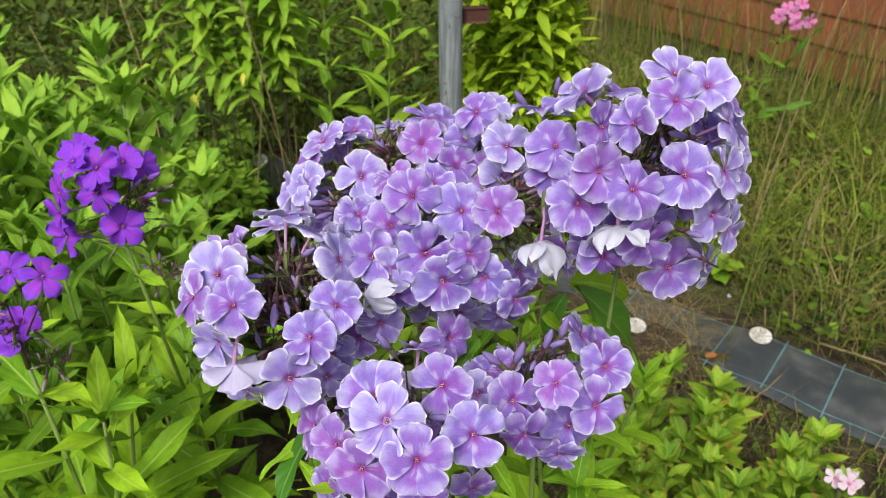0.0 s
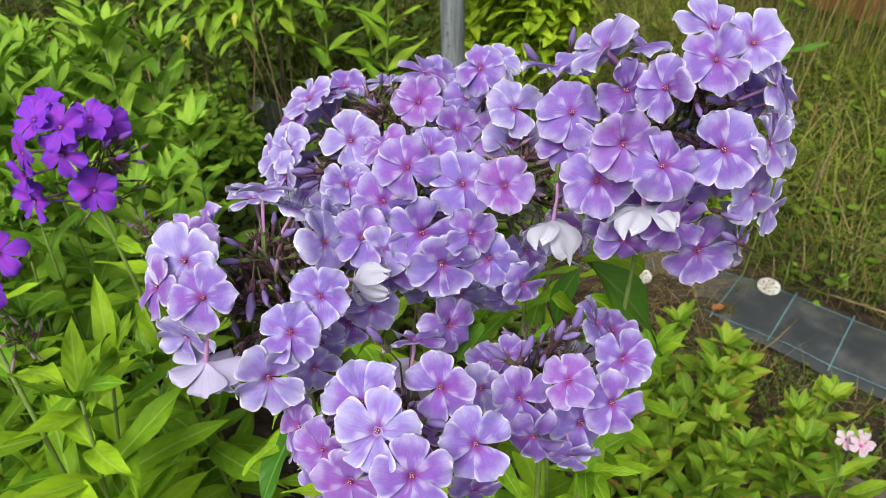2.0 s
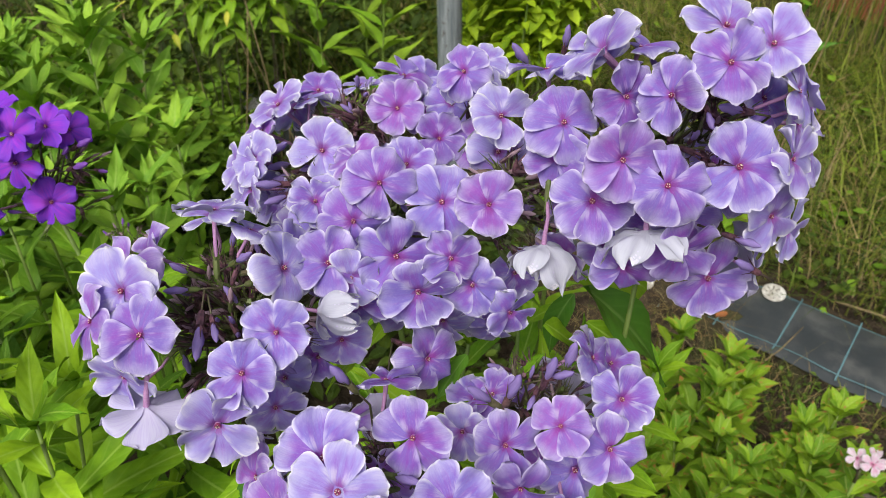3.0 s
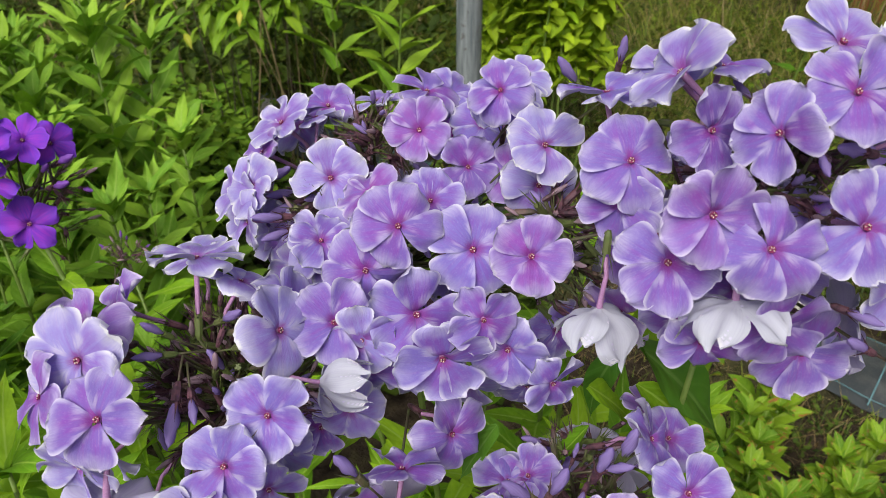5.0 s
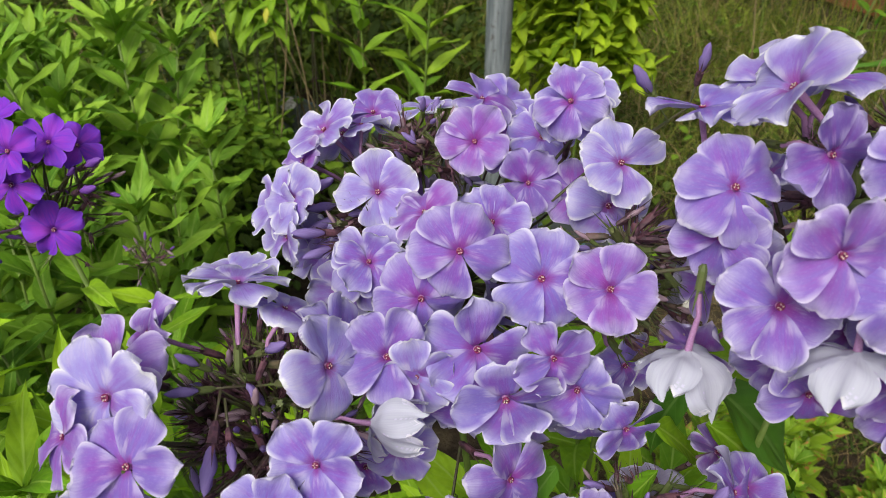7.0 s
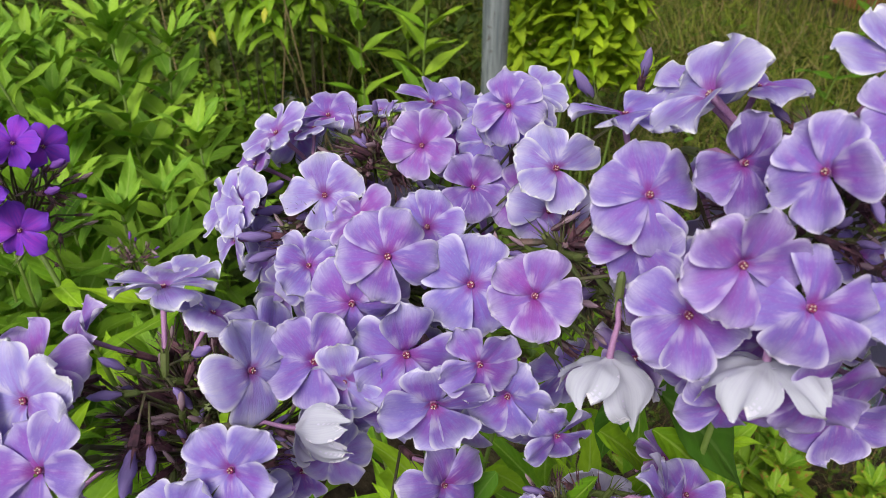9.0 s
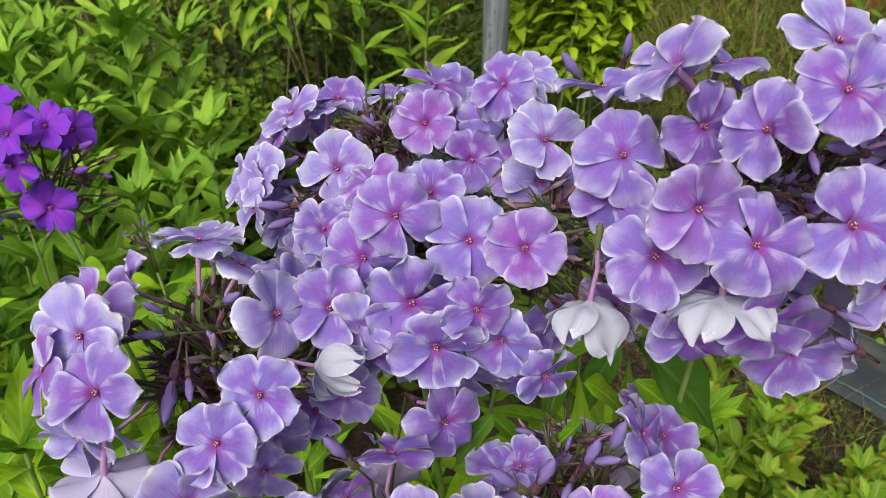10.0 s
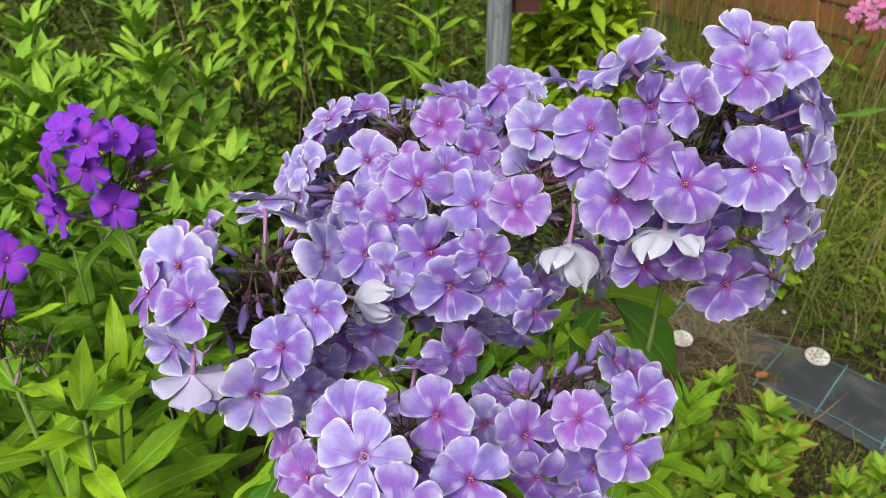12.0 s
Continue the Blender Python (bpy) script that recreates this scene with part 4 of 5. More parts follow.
floret(dome, (0.043, 0.457, 1.030), -90, 20, 38, 0.0374, 4)
floret(dome, (0.001, 0.544, 1.037), -73, 67, 60, 0.0378, 0)
floret(dome, (0.018, 0.512, 1.034), -90, 49, 28, 0.0348, 0)
floret(dome, (-0.032, 0.449, 0.987), -90, 14, 48, 0.0337, 0)
floret(dome, (-0.077, 0.464, 0.974), -108, 6, 56, 0.0350, 4)
floret(dome, (-0.051, 0.518, 0.996), -77, 25, 40, 0.0346)
floret(dome, (0.032, 0.477, 1.024), -97, 31, 40, 0.0310)
floret(dome, (0.004, 0.515, 1.025), -81, 48, 0, 0.0344)
floret(dome, (0.026, 0.427, 0.933), -91, -27, 0, 0.0335, 4)
floret(dome, (0.040, 0.420, 0.936), -85, -22, 14, 0.0339, 0)
floret(dome, (-0.010, 0.413, 0.951), -91, -27, 16, 0.0353, 4)
floret(dome, (-0.0063, 0.4330, 1.0370), -75, 51, 0, 0.0316, 0, (0, 0, 11, -12, 0))
floret(dome, (0.0243, 0.4699, 1.0718), -120, 39, 4, 0.0316, 1, (-2, 0, 0, -9, 13))
floret(dome, (-0.0720, 0.5294, 1.0309), 100, 72, 28, 0.0316, 4, (0, -14, 0, 14, 0))
floret(dome, (0.0160, 0.3810, 1.0140), -78, 10, 64, 0.0316, 1, (-3, 0, 0, 3, -2))
floret(dome, (-0.0573, 0.4382, 1.0123), -70, 63, 12, 0.0316, 0, (0, 0, -11, 3, 12))
floret(dome, (-0.0330, 0.4319, 1.0418), -140, 57, 20, 0.0316, 2, (0, 0, 0, 7, -9))
floret(dome, (-0.1019, 0.4729, 0.9993), -150, 18, 44, 0.0316, 4, (0, 0, 0, 4, -4))
bud(dome, (-0.010, 0.432, 1.013), (0.36, -0.93, 0.04), 0.010)
bud(dome, (-0.081, 0.490, 0.999), (-0.75, -0.66, 0.00), 0.016)
bud(dome, (-0.082, 0.496, 1.003), (-0.81, -0.56, 0.16), 0.016)
bud(dome, (-0.062, 0.489, 1.006), (-0.78, -0.62, 0.10), 0.015)
bud(dome, (0.060, 0.488, 1.068), (-0.57, -0.16, 0.81), 0.017)
bud(dome, (0.081, 0.494, 1.075), (0.08, -0.11, 0.99), 0.014)
bud(dome, (0.073, 0.447, 1.029), (-0.85, -0.50, 0.15), 0.017)
bud(dome, (-0.095, 0.504, 1.006), (0.77, -0.23, 0.60), 0.017)
bud(dome, (0.060, 0.422, 1.016), (-0.86, -0.48, 0.17), 0.017)
dark_heart(dome, (-0.044, 0.520, 1.030), (-0.1, -0.4, 1), 0.025, 100)
dark_heart(dome, (-0.078, 0.482, 1.004), (-0.7, -0.5, 0.5), 0.016, 40, 0.25)
bud(dome, (-0.083, 0.470, 1.004), (-0.70, -0.40, 0.25), 0.017)
bud(dome, (-0.080, 0.466, 0.998), (-0.62, -0.60, 0.10), 0.016)
bud(dome, (-0.062, 0.455, 1.002), (-0.40, -0.80, 0.10), 0.014)
dark_heart(dome, (0.061, 0.415, 1.022), (0.6, -0.6, 0.4), 0.031, 75, 0.4)
fill_head(dome, 0.05, 14, low=-0.5)
flowering_stem(dome, 8, 0.3, 0.085, PHLOX, sway=(0.02, 0.0, 0), seed=12, stop=0.86)

high = Head((0.06, 0.47, 0), (0.118, 0.415, 1.02), "lilac", "broad lilac phlox head leaning outward, dark heart open", LILAC_GROUP, 3)
floret(high, (0.0652, 0.3866, 1.0823), -85, 42, 28, 0.0355, 1, (-14, 12, 14, 6, -14))
floret(high, (0.0836, 0.3524, 1.0822), -90, 24, 4, 0.0338, 2, (-14, 14, 12, 5, -1))
floret(high, (0.1004, 0.3448, 1.0749), -95, 33, 36, 0.0347, 1, (0, -14, -14, 14, 14))
floret(high, (0.1274, 0.3467, 1.0818), -95, 30, 12, 0.0377, 0, (9, -6, -7, -14, 14))
floret(high, (0.1241, 0.3690, 1.1151), -95, 39, 68, 0.0334, 1, (-13, 0, 7, -1, 4))
floret(high, (0.1429, 0.3780, 1.1190), -110, 54, 8, 0.0322, 4, (6, 10, 2, 1, -9))
floret(high, (0.1320, 0.4009, 1.1187), -65, 66, 36, 0.0386, 4, (0, 6, 0, -9, 0))
floret(high, (0.166, 0.452, 1.103), -18, 77, 36, 0.0315, 4)
floret(high, (0.0912, 0.3879, 1.0928), -65, 18, 64, 0.0316, 3, (11, -1, -12, 4, 0))
floret(high, (0.1011, 0.3629, 1.1046), -145, 24, 36, 0.0316, 1, (-14, 10, 14, 0, -13))
floret(high, (0.085, 0.428, 1.099), -179, 52, 60, 0.0410, 4)
floret(high, (0.105, 0.430, 1.099), 42, 81, 14, 0.0344)
floret(high, (0.061, 0.420, 1.093), 109, 75, 6, 0.0357)
floret(high, (0.0746, 0.3573, 1.0604), -95, 27, 12, 0.0367, 1, (-11, -12, 0, 14, 10))
floret(high, (0.0970, 0.3510, 1.0480), -97, -64, 62, 0.0345, 5)
floret(high, (0.091, 0.355, 1.027), -102, -3, 2, 0.0310)
floret(high, (0.1111, 0.3471, 1.0422), -90, -3, 52, 0.0338, 3, (0, -10, 0, 0, 5))
floret(high, (0.1355, 0.3674, 1.0102), -85, 15, 12, 0.0403, 1, (-5, -7, 0, 0, 13))
floret(high, (0.176, 0.410, 0.983), -46, 4, 32, 0.0310)
floret(high, (0.149, 0.353, 1.054), -60, 9, 32, 0.0310, 4)
floret(high, (0.152, 0.355, 1.080), -41, 21, 46, 0.0318, 4)
floret(high, (0.157, 0.375, 1.100), -30, 36, 2, 0.0310, 4)
floret(high, (0.182, 0.416, 1.065), -33, 17, 38, 0.0332, 4)
floret(high, (0.151, 0.391, 1.090), -51, 43, 36, 0.0310)
floret(high, (0.191, 0.465, 1.078), -25, 48, 40, 0.0310)
floret(high, (0.063, 0.383, 1.066), -115, 17, 58, 0.0310)
floret(high, (0.181, 0.414, 1.033), -53, 10, 6, 0.0317, 4)
floret(high, (0.107, 0.373, 1.037), -84, 14, 26, 0.0310)
floret(high, (0.167, 0.383, 1.090), -26, 27, 12, 0.0317)
floret(high, (0.172, 0.381, 1.068), -33, 17, 4, 0.0324, 4)
floret(high, (0.168, 0.372, 1.034), -54, 1, 68, 0.0310, 4)
floret(high, (0.118, 0.365, 1.047), -84, 14, 8, 0.0310)
floret(high, (0.0823, 0.4069, 1.1060), 175, 42, 12, 0.0408, 4, (-2, -14, 10, 9, 3))
floret(high, (0.1594, 0.3849, 1.0062), -10, -6, 60, 0.0415, 4, (0, 0, 13, -12, 0))
bud(high, (0.120, 0.371, 1.093), (0.00, -0.94, -0.33), 0.010)
bud(high, (0.135, 0.351, 1.045), (0.69, -0.72, 0.09), 0.012)
bud(high, (0.146, 0.351, 1.028), (-0.76, -0.27, 0.59), 0.014)
bud(high, (0.134, 0.372, 1.093), (-0.86, -0.39, 0.34), 0.015)
dark_heart(high, (0.123, 0.392, 1.082), (0.0, -0.6, 0.8), 0.032, 100)
fill_head(high, 0.052, 14, low=-0.4)
flowering_stem(high, 6, 0.3, 0.085, PHLOX, sway=(0.015, 0.0, 0), seed=13, stop=0.8, thick=0.0023)

low = Head((-0.015, 0.41, 0), (-0.022, 0.335, 0.90), "lilac", "pale lilac phlox head lowest in the clump", LILAC_GROUP, 4)
floret(low, (-0.0307, 0.2779, 0.9770), -100, 42, 24, 0.0415, 4, (-14, 0, 6, 14, -4))
floret(low, (-0.0376, 0.2909, 0.9818), -115, 48, 0, 0.0415, 0, (0, 0, 13, -3, -14))
floret(low, (-0.0151, 0.2633, 0.9633), -90, 36, 40, 0.0398, 1, (-10, -9, -2, 14, 1))
floret(low, (-0.0452, 0.2711, 0.9491), -110, 21, 36, 0.0401, 2, (-7, -14, 0, 14, 14))
floret(low, (-0.0018, 0.3031, 0.9781), -100, 33, 44, 0.0366, 1, (8, -2, -2, -14, 11))
floret(low, (0.0147, 0.2820, 0.9620), -85, 42, 44, 0.0362, 0, (-14, 14, 14, 0, -9))
floret(low, (-0.0622, 0.2959, 0.9420), -120, 24, 44, 0.0342, 2, (0, 0, 9, 0, -10))
floret(low, (-0.0779, 0.3165, 0.9355), -145, 24, 64, 0.0415, 2, (0, 0, 0, -1, 5))
floret(low, (-0.075, 0.316, 0.884), -128, 8, 54, 0.0320)
floret(low, (-0.032, 0.280, 0.914), -93, 1, 8, 0.0352)
floret(low, (-0.009, 0.276, 0.908), -88, 1, 26, 0.0351)
floret(low, (0.016, 0.311, 0.885), -79, -6, 8, 0.0317)
floret(low, (-0.0534, 0.2887, 0.9003), -100, -30, 52, 0.0337, 4, (-14, 0, 0, 14, 2))
floret(low, (-0.0158, 0.3436, 0.9717), 90, 62, 24, 0.0350, 1, (0, -6, -7, 9, 0))
floret(low, (0.0036, 0.3743, 0.9542), -50, 15, 34, 0.0370, 1, (0, 0, 0, 1, 0))
floret(low, (-0.0141, 0.2685, 0.9224), -75, 27, 60, 0.0382, 1, (0, 0, 0, 12, -11))
bud(low, (-0.023, 0.289, 0.967), (0.80, -0.41, 0.45), 0.013)
bud(low, (-0.009, 0.295, 0.963), (0.82, -0.48, 0.33), 0.014)
bud(low, (-0.053, 0.302, 0.967), (-0.73, -0.63, 0.26), 0.011)
bud(low, (-0.032, 0.335, 0.978), (-0.46, -0.10, 0.88), 0.016)
dark_heart(low, (-0.013, 0.315, 0.945), (0.0, -0.5, 0.85), 0.025, 60)
fill_head(low, 0.045, 8, low=-0.7)
flowering_stem(low, 4, 0.5, 0.07, PHLOX, sway=(-0.01, 0.01, 0), seed=14, stop=0.86)

side = Head((0.04, 0.45, 0), (0.063, 0.378, 0.895), "lilac", "lilac phlox head with upright closed buds", LILAC_GROUP, 5)
floret(side, (0.0402, 0.3247, 0.9457), -85, 36, 28, 0.0372, 1, (-14, 8, 7, -1, 7))
floret(side, (0.0649, 0.3244, 0.9594), -100, 42, 32, 0.0316, 2, (-1, -5, -9, 2, 14))
floret(side, (0.0916, 0.3298, 0.9354), -85, 36, 16, 0.0379, 1, (-14, -14, 14, 0, 8))
floret(side, (0.0991, 0.3479, 0.9509), -70, 45, 12, 0.0365, 0, (14, 1, -14, -3, 0))
floret(side, (0.104, 0.391, 0.933), -55, 58, 52, 0.0331)
floret(side, (0.0765, 0.3314, 0.9173), -80, 18, 36, 0.0415, 0, (-9, 0, 0, 0, 9))
floret(side, (0.0465, 0.3106, 0.9314), -95, 3, 4, 0.0342, 3, (2, -14, 0, 0, 14))
floret(side, (0.069, 0.314, 0.911), -85, -18, 8, 0.0326)
floret(side, (0.102, 0.420, 0.920), -24, 56, 54, 0.0310)
floret(side, (0.028, 0.369, 0.930), 179, 85, 54, 0.0335)
floret(side, (0.048, 0.388, 0.919), 42, 81, 26, 0.0319)
floret(side, (0.020, 0.338, 0.940), -103, 25, 54, 0.0310)
floret(side, (0.061, 0.335, 0.919), -90, 20, 38, 0.0310)
floret(side, (0.0875, 0.3686, 0.9594), -20, 33, 48, 0.0343, 0, (-5, 1, 0, 0, 0))
floret(side, (0.0367, 0.3700, 0.9325), -155, 60, 12, 0.0316, 1, (0, 0, -6, 0, 7))
bud(side, (0.070, 0.349, 0.973), (0.21, 0.02, 0.98), 0.017)
bud(side, (0.060, 0.344, 0.970), (0.23, -0.04, 0.97), 0.016)
bud(side, (0.033, 0.337, 0.963), (-0.67, -0.11, 0.73), 0.017)
bud(side, (0.063, 0.344, 0.971), (0.72, -0.34, 0.61), 0.013)
bud(side, (0.042, 0.338, 0.964), (0.30, 0.00, 0.95), 0.017)
bud(side, (0.054, 0.338, 0.965), (-0.44, -0.90, -0.04), 0.010)
dark_heart(side, (0.062, 0.372, 0.932), (0.0, -0.3, 1), 0.032, 80, 0.25)
fill_head(side, 0.042, 3, low=-0.6)
flowering_stem(side, 5, 0.4, 0.08, PHLOX, sway=(0.015, 0.0, 0), seed=15, stop=0.86)

single_leaf(high, (0.092, 0.430, 0.956), (0.163, 0.422, 0.886), DEEP, 1.1, 0.25)
single_leaf(high, (0.097, 0.464, 0.936), (0.169, 0.495, 0.909), PHLOX, 1.5, 0.5)
single_leaf(side, (0.097, 0.361, 0.882), (0.140, 0.367, 0.852), PHLOX, 1.3, 0.2)
single_leaf(side, (0.120, 0.402, 0.910), (0.160, 0.403, 0.873), PHLOX, 1.2, 0.2)
single_leaf(side, (0.096, 0.427, 0.931), (0.130, 0.401, 0.909), PHLOX, 1.5, 0.2)
single_leaf(high, (0.090, 0.443, 0.940), (0.073, 0.430, 0.898), DEEP, 1.15, -0.2)
single_leaf(low, (0.025, 0.333, 0.894), (0.047, 0.310, 0.874), PHLOX, 1.2, 0.2)
single_leaf(low, (-0.095, 0.360, 0.880), (-0.130, 0.343, 0.871), PHLOX, 1.4, 0.2)
single_leaf(low, (-0.089, 0.366, 0.889), (-0.117, 0.317, 0.866), DEEP, 1.3, 0.4)
single_leaf(dome, (0.067, 0.395, 0.937), (0.045, 0.385, 0.920), PHLOX, 1.5, 0.3)
single_leaf(dome, (0.070, 0.419, 0.938), (0.101, 0.424, 0.908), PHLOX, 1.6, 0.3)
single_leaf(dome, (-0.035, 0.411, 0.926), (-0.057, 0.386, 0.922), PHLOX, 1.3, 0.2)
single_leaf(dome, (0.024, 0.395, 0.937), (0.005, 0.375, 0.924), DEEP, 1.4, 0.2)
single_leaf(ring, (-0.088, 0.376, 0.906), (-0.105, 0.345, 0.913), PHLOX, 1.4, 0.3)
single_leaf(low, (-0.064, 0.314, 0.882), (-0.091, 0.309, 0.893), PHLOX, 1.4, 0.3)

# ---- the violet phlox and the foliage round it ----
violet = Head((-0.27, 0.66, 0), (-0.305, 0.605, 0.925), "violet", "deep violet phlox head with a few open florets", "flowering stems of the violet phlox", 6)
floret(violet, (-0.291, 0.565, 0.992), -90, 37, 48, 0.0410, 0)
floret(violet, (-0.312, 0.570, 0.996), -113, 41, 20, 0.0383, 1)
floret(violet, (-0.276, 0.583, 0.989), -74, 42, 14, 0.0362, 1)
floret(violet, (-0.295, 0.562, 0.970), -90, 5, 0, 0.0410, 0)
floret(violet, (-0.285, 0.570, 0.932), -84, 14, 46, 0.0410, 0)
floret(violet, (-0.349, 0.589, 0.912), -109, 19, 22, 0.0409)
floret(violet, (-0.269, 0.600, 0.978), -42, 47, 32, 0.0354, 0)
floret(violet, (-0.336, 0.578, 0.963), -136, 11, 34, 0.0373)
floret(violet, (-0.325, 0.610, 0.991), -82, 84, 28, 0.0355, 1)
floret(violet, (-0.341, 0.578, 0.941), -127, 2, 8, 0.0379)
bud(violet, (-0.260, 0.587, 0.970), (0.85, -0.21, 0.48), 0.017)
bud(violet, (-0.262, 0.576, 0.958), (0.88, -0.28, 0.39), 0.017)
bud(violet, (-0.269, 0.580, 0.967), (0.68, -0.26, 0.69), 0.012)
dark_heart(violet, (-0.292, 0.595, 0.925), (0.3, -0.6, 0.5), 0.035, 26, 0.4)
dark_heart(violet, (-0.262, 0.60, 0.955), (0.8, -0.2, 0.4), 0.02, 12, 0.5)
flowering_stem(violet, 8, 0.3, 0.10, PHLOX, sway=(0.01, 0.0, 0), seed=16)

violet_edge = Head((-0.235, 0.50, 0), (-0.345, 0.47, 0.885), "violet", "violet phlox head with budding side shoots", "flowering stems of the violet phlox", 7)
floret(violet_edge, (-0.367, 0.521, 0.918), -66, 60, 60, 0.0406)
floret(violet_edge, (-0.284, 0.435, 0.968), -44, 55, 10, 0.0360)
floret(violet_edge, (-0.350, 0.466, 0.895), -83, 31, 14, 0.0410)
floret(violet_edge, (-0.334, 0.468, 0.904), -44, 55, 42, 0.0314)
floret(violet_edge, (-0.327, 0.425, 0.956), -90, 43, 48, 0.0359)
floret(violet_edge, (-0.325, 0.408, 0.929), -102, 13, 28, 0.0359)
dark_heart(violet_edge, (-0.335, 0.455, 0.905), (0.3, -0.6, 0.6), 0.022, 18, 0.5)
dark_heart(violet_edge, (-0.318, 0.465, 0.865), (0.5, -0.5, 0.6), 0.014, 12, 0.5)
flowering_stem(violet_edge, 9, 0.3, 0.115, PHLOX, sway=(-0.02, -0.02, 0), seed=17)

budding = Head((-0.36, 0.81, 0), (-0.386, 0.852, 0.685), "violet", "unopened violet phlox head of small buds", "flowering stems of the violet phlox", 8)
dark_heart(budding, (-0.388, 0.846, 0.712), (0.1, -0.3, 1), 0.028, 30, 0.75)
flowering_stem(budding, 9, 0.3, 0.11, PHLOX, sway=(0.02, -0.02, 0), seed=18)


# ---- leafy stems ----
def template(kinds, height, pairs, start, length, rise, seed, label, group, crown=5, lean=0.06, thick=0.003, category="plant", name="phlox_shoot", spread=1.0, stem=None):
    rng = random.Random(seed)
    ob = thing(name, (0, 0, 0), label, category, group)
    top = (rng.uniform(-lean, lean), rng.uniform(-lean, lean), height)
    leafy(ob, stem_path(top, (rng.uniform(-0.02, 0.02), rng.uniform(-0.02, 0.02), 0)), kinds, pairs, start, length, rise, rng, thick, crown, spread, stem)
    return ob


def scatter(models, spots, seed, size=(0.9, 1.1)):
    """The models themselves take the first spots, copies the others."""
    rng = random.Random(seed)
    for i, (x, y, k) in enumerate(spots):
        m = Matrix.Translation((x, y, lie(x, y))) @ pose(0, 0, 0, rng.uniform(-5, 5), rng.uniform(-5, 5), rng.uniform(0, 360))
        s = k * rng.uniform(*size)
        if i < len(models):
            models[i].matrix_basis = m @ Matrix.Scale(s, 4)
        else:
            source = models[rng.randrange(len(models))]
            copy_thing(source, m).scale = (s, s, s)


def patch(x0, x1, y0, y1, gap, rng, keep):
    spots = []
    for _ in range(4000):
        x, y = rng.uniform(x0, x1), rng.uniform(y0, y1)
        if keep(x, y) and all((x - a) ** 2 + (y - b) ** 2 > gap * gap for a, b in spots):
            spots.append((x, y))
    return spots


def shaded_gap(x, y):
    """The dark opening between the two clumps, where no shoot stands."""
    along = (y - 0.36) / 0.9
    return -0.1 < along < 0.9 and -0.115 < x - (-0.140 - 0.33 * along) < 0.14


bed = patch(-1.0, -0.13, 0.40, 1.62, 0.070, random.Random(5), lambda x, y: x < -0.13 - 0.36 * (y - 0.45) and x > -0.42 - 0.55 * y and not shaded_gap(x, y))
near_bed = [(x - 0.08 if -0.35 < x < -0.29 else x, y, 1.08 if x > -0.35 else 1.16) for x, y in bed if y < 0.58]
# from here back the shade between the shoots is put into the leaf colour
mid_bed = [(x, y, 1.0) for x, y in bed if 0.58 <= y < 0.98]
far_bed = [(x, y, 1.0 if y < 1.2 else 1.06) for x, y in bed if 0.98 <= y < 1.30 or (y >= 1.30 and x < -0.40 * y - 0.05)]
SHOOT_GROUP = "leafy shoots of the violet phlox bed"
scatter([template(PHLOX, 0.70, 12, 0.40, 0.090, (0.0, 0.55), 300 + i, "light green phlox shoot with pairs of lance-shaped leaves", SHOOT_GROUP, thick=0.0022) for i in range(5)], near_bed, 21)
scatter([template(MID, 0.70, 9, 0.42, 0.088, (0.15, 0.7), 305 + i, "phlox shoot in the bed, lance-shaped leaves coloured darker for shade", SHOOT_GROUP, thick=0.0024) for i in range(4)], mid_bed, 27)
scatter([template(FAR, 0.70, 11, 0.45, 0.112, (0.25, 1.0), 320 + i, "pale green phlox shoot topped by a rosette of leaves", SHOOT_GROUP, 8, thick=0.0026) for i in range(4)], far_bed, 28)

clump = patch(-0.13, 0.15, 0.43, 0.66, 0.072, random.Random(15), lambda x, y: y > 0.43 + 0.5 * abs(x - 0.01) and not shaded_gap(x, y))
scatter([template(PHLOX, 0.80, 8, 0.4, 0.085, (0.15, 0.6), 315 + i, "leafy phlox shoot without flowers inside the clump", "leafy shoots of the lilac phlox clump") for i in range(4)],
        [(x, y, 1.0) for x, y in clump + [(0.075, 0.47), (0.06, 0.54)] if not (-0.06 < x < 0.02 and y < 0.47)], 26, (0.88, 1.06))

scatter([template(PHLOX, 0.72, 8, 0.4, 0.095, (0.1, 0.5), 345 + i, "low leafy phlox shoot under the flower heads", "leafy shoots of the lilac phlox clump") for i in range(3)],
        [(x, y, 1.0) for x, y in ((0.0, 0.43), (0.03, 0.43), (0.03, 0.47), (-0.01, 0.48))], 29, (0.9, 1.0))

low_bed = patch(0.25, 0.75, 0.72, 1.12, 0.050, random.Random(6), lambda x, y: math.hypot(x - 0.405, (y - 0.93) * 0.9) < 0.12 or math.hypot(x - 0.60, y - 0.87) < 0.07)
scatter([template(YOUNG, 0.30, 7, 0.35, 0.074, (0.3, 1.4), 330 + i, "short young phlox shoot with red-tipped leaves", "young phlox shoots", 9, 0.03, 0.0024) for i in range(5)],
        [(x, y, 1.0) for x, y in low_bed], 22, (0.75, 1.1))
front_bed = patch(0.22, 0.80, 0.58, 0.80, 0.11, random.Random(7), lambda x, y: math.hypot(x - 0.60, y - 0.86) > 0.10)
scatter([template(BROAD, 0.19, 4, 0.35, 0.085, (0.2, 0.9), 350 + i, "low dark green plant with broad oval leaves", "low broad-leaved plants", 4, 0.04) for i in range(3)],
        [(x, y, 1.0) for x, y in front_bed], 30, (0.7, 1.05))

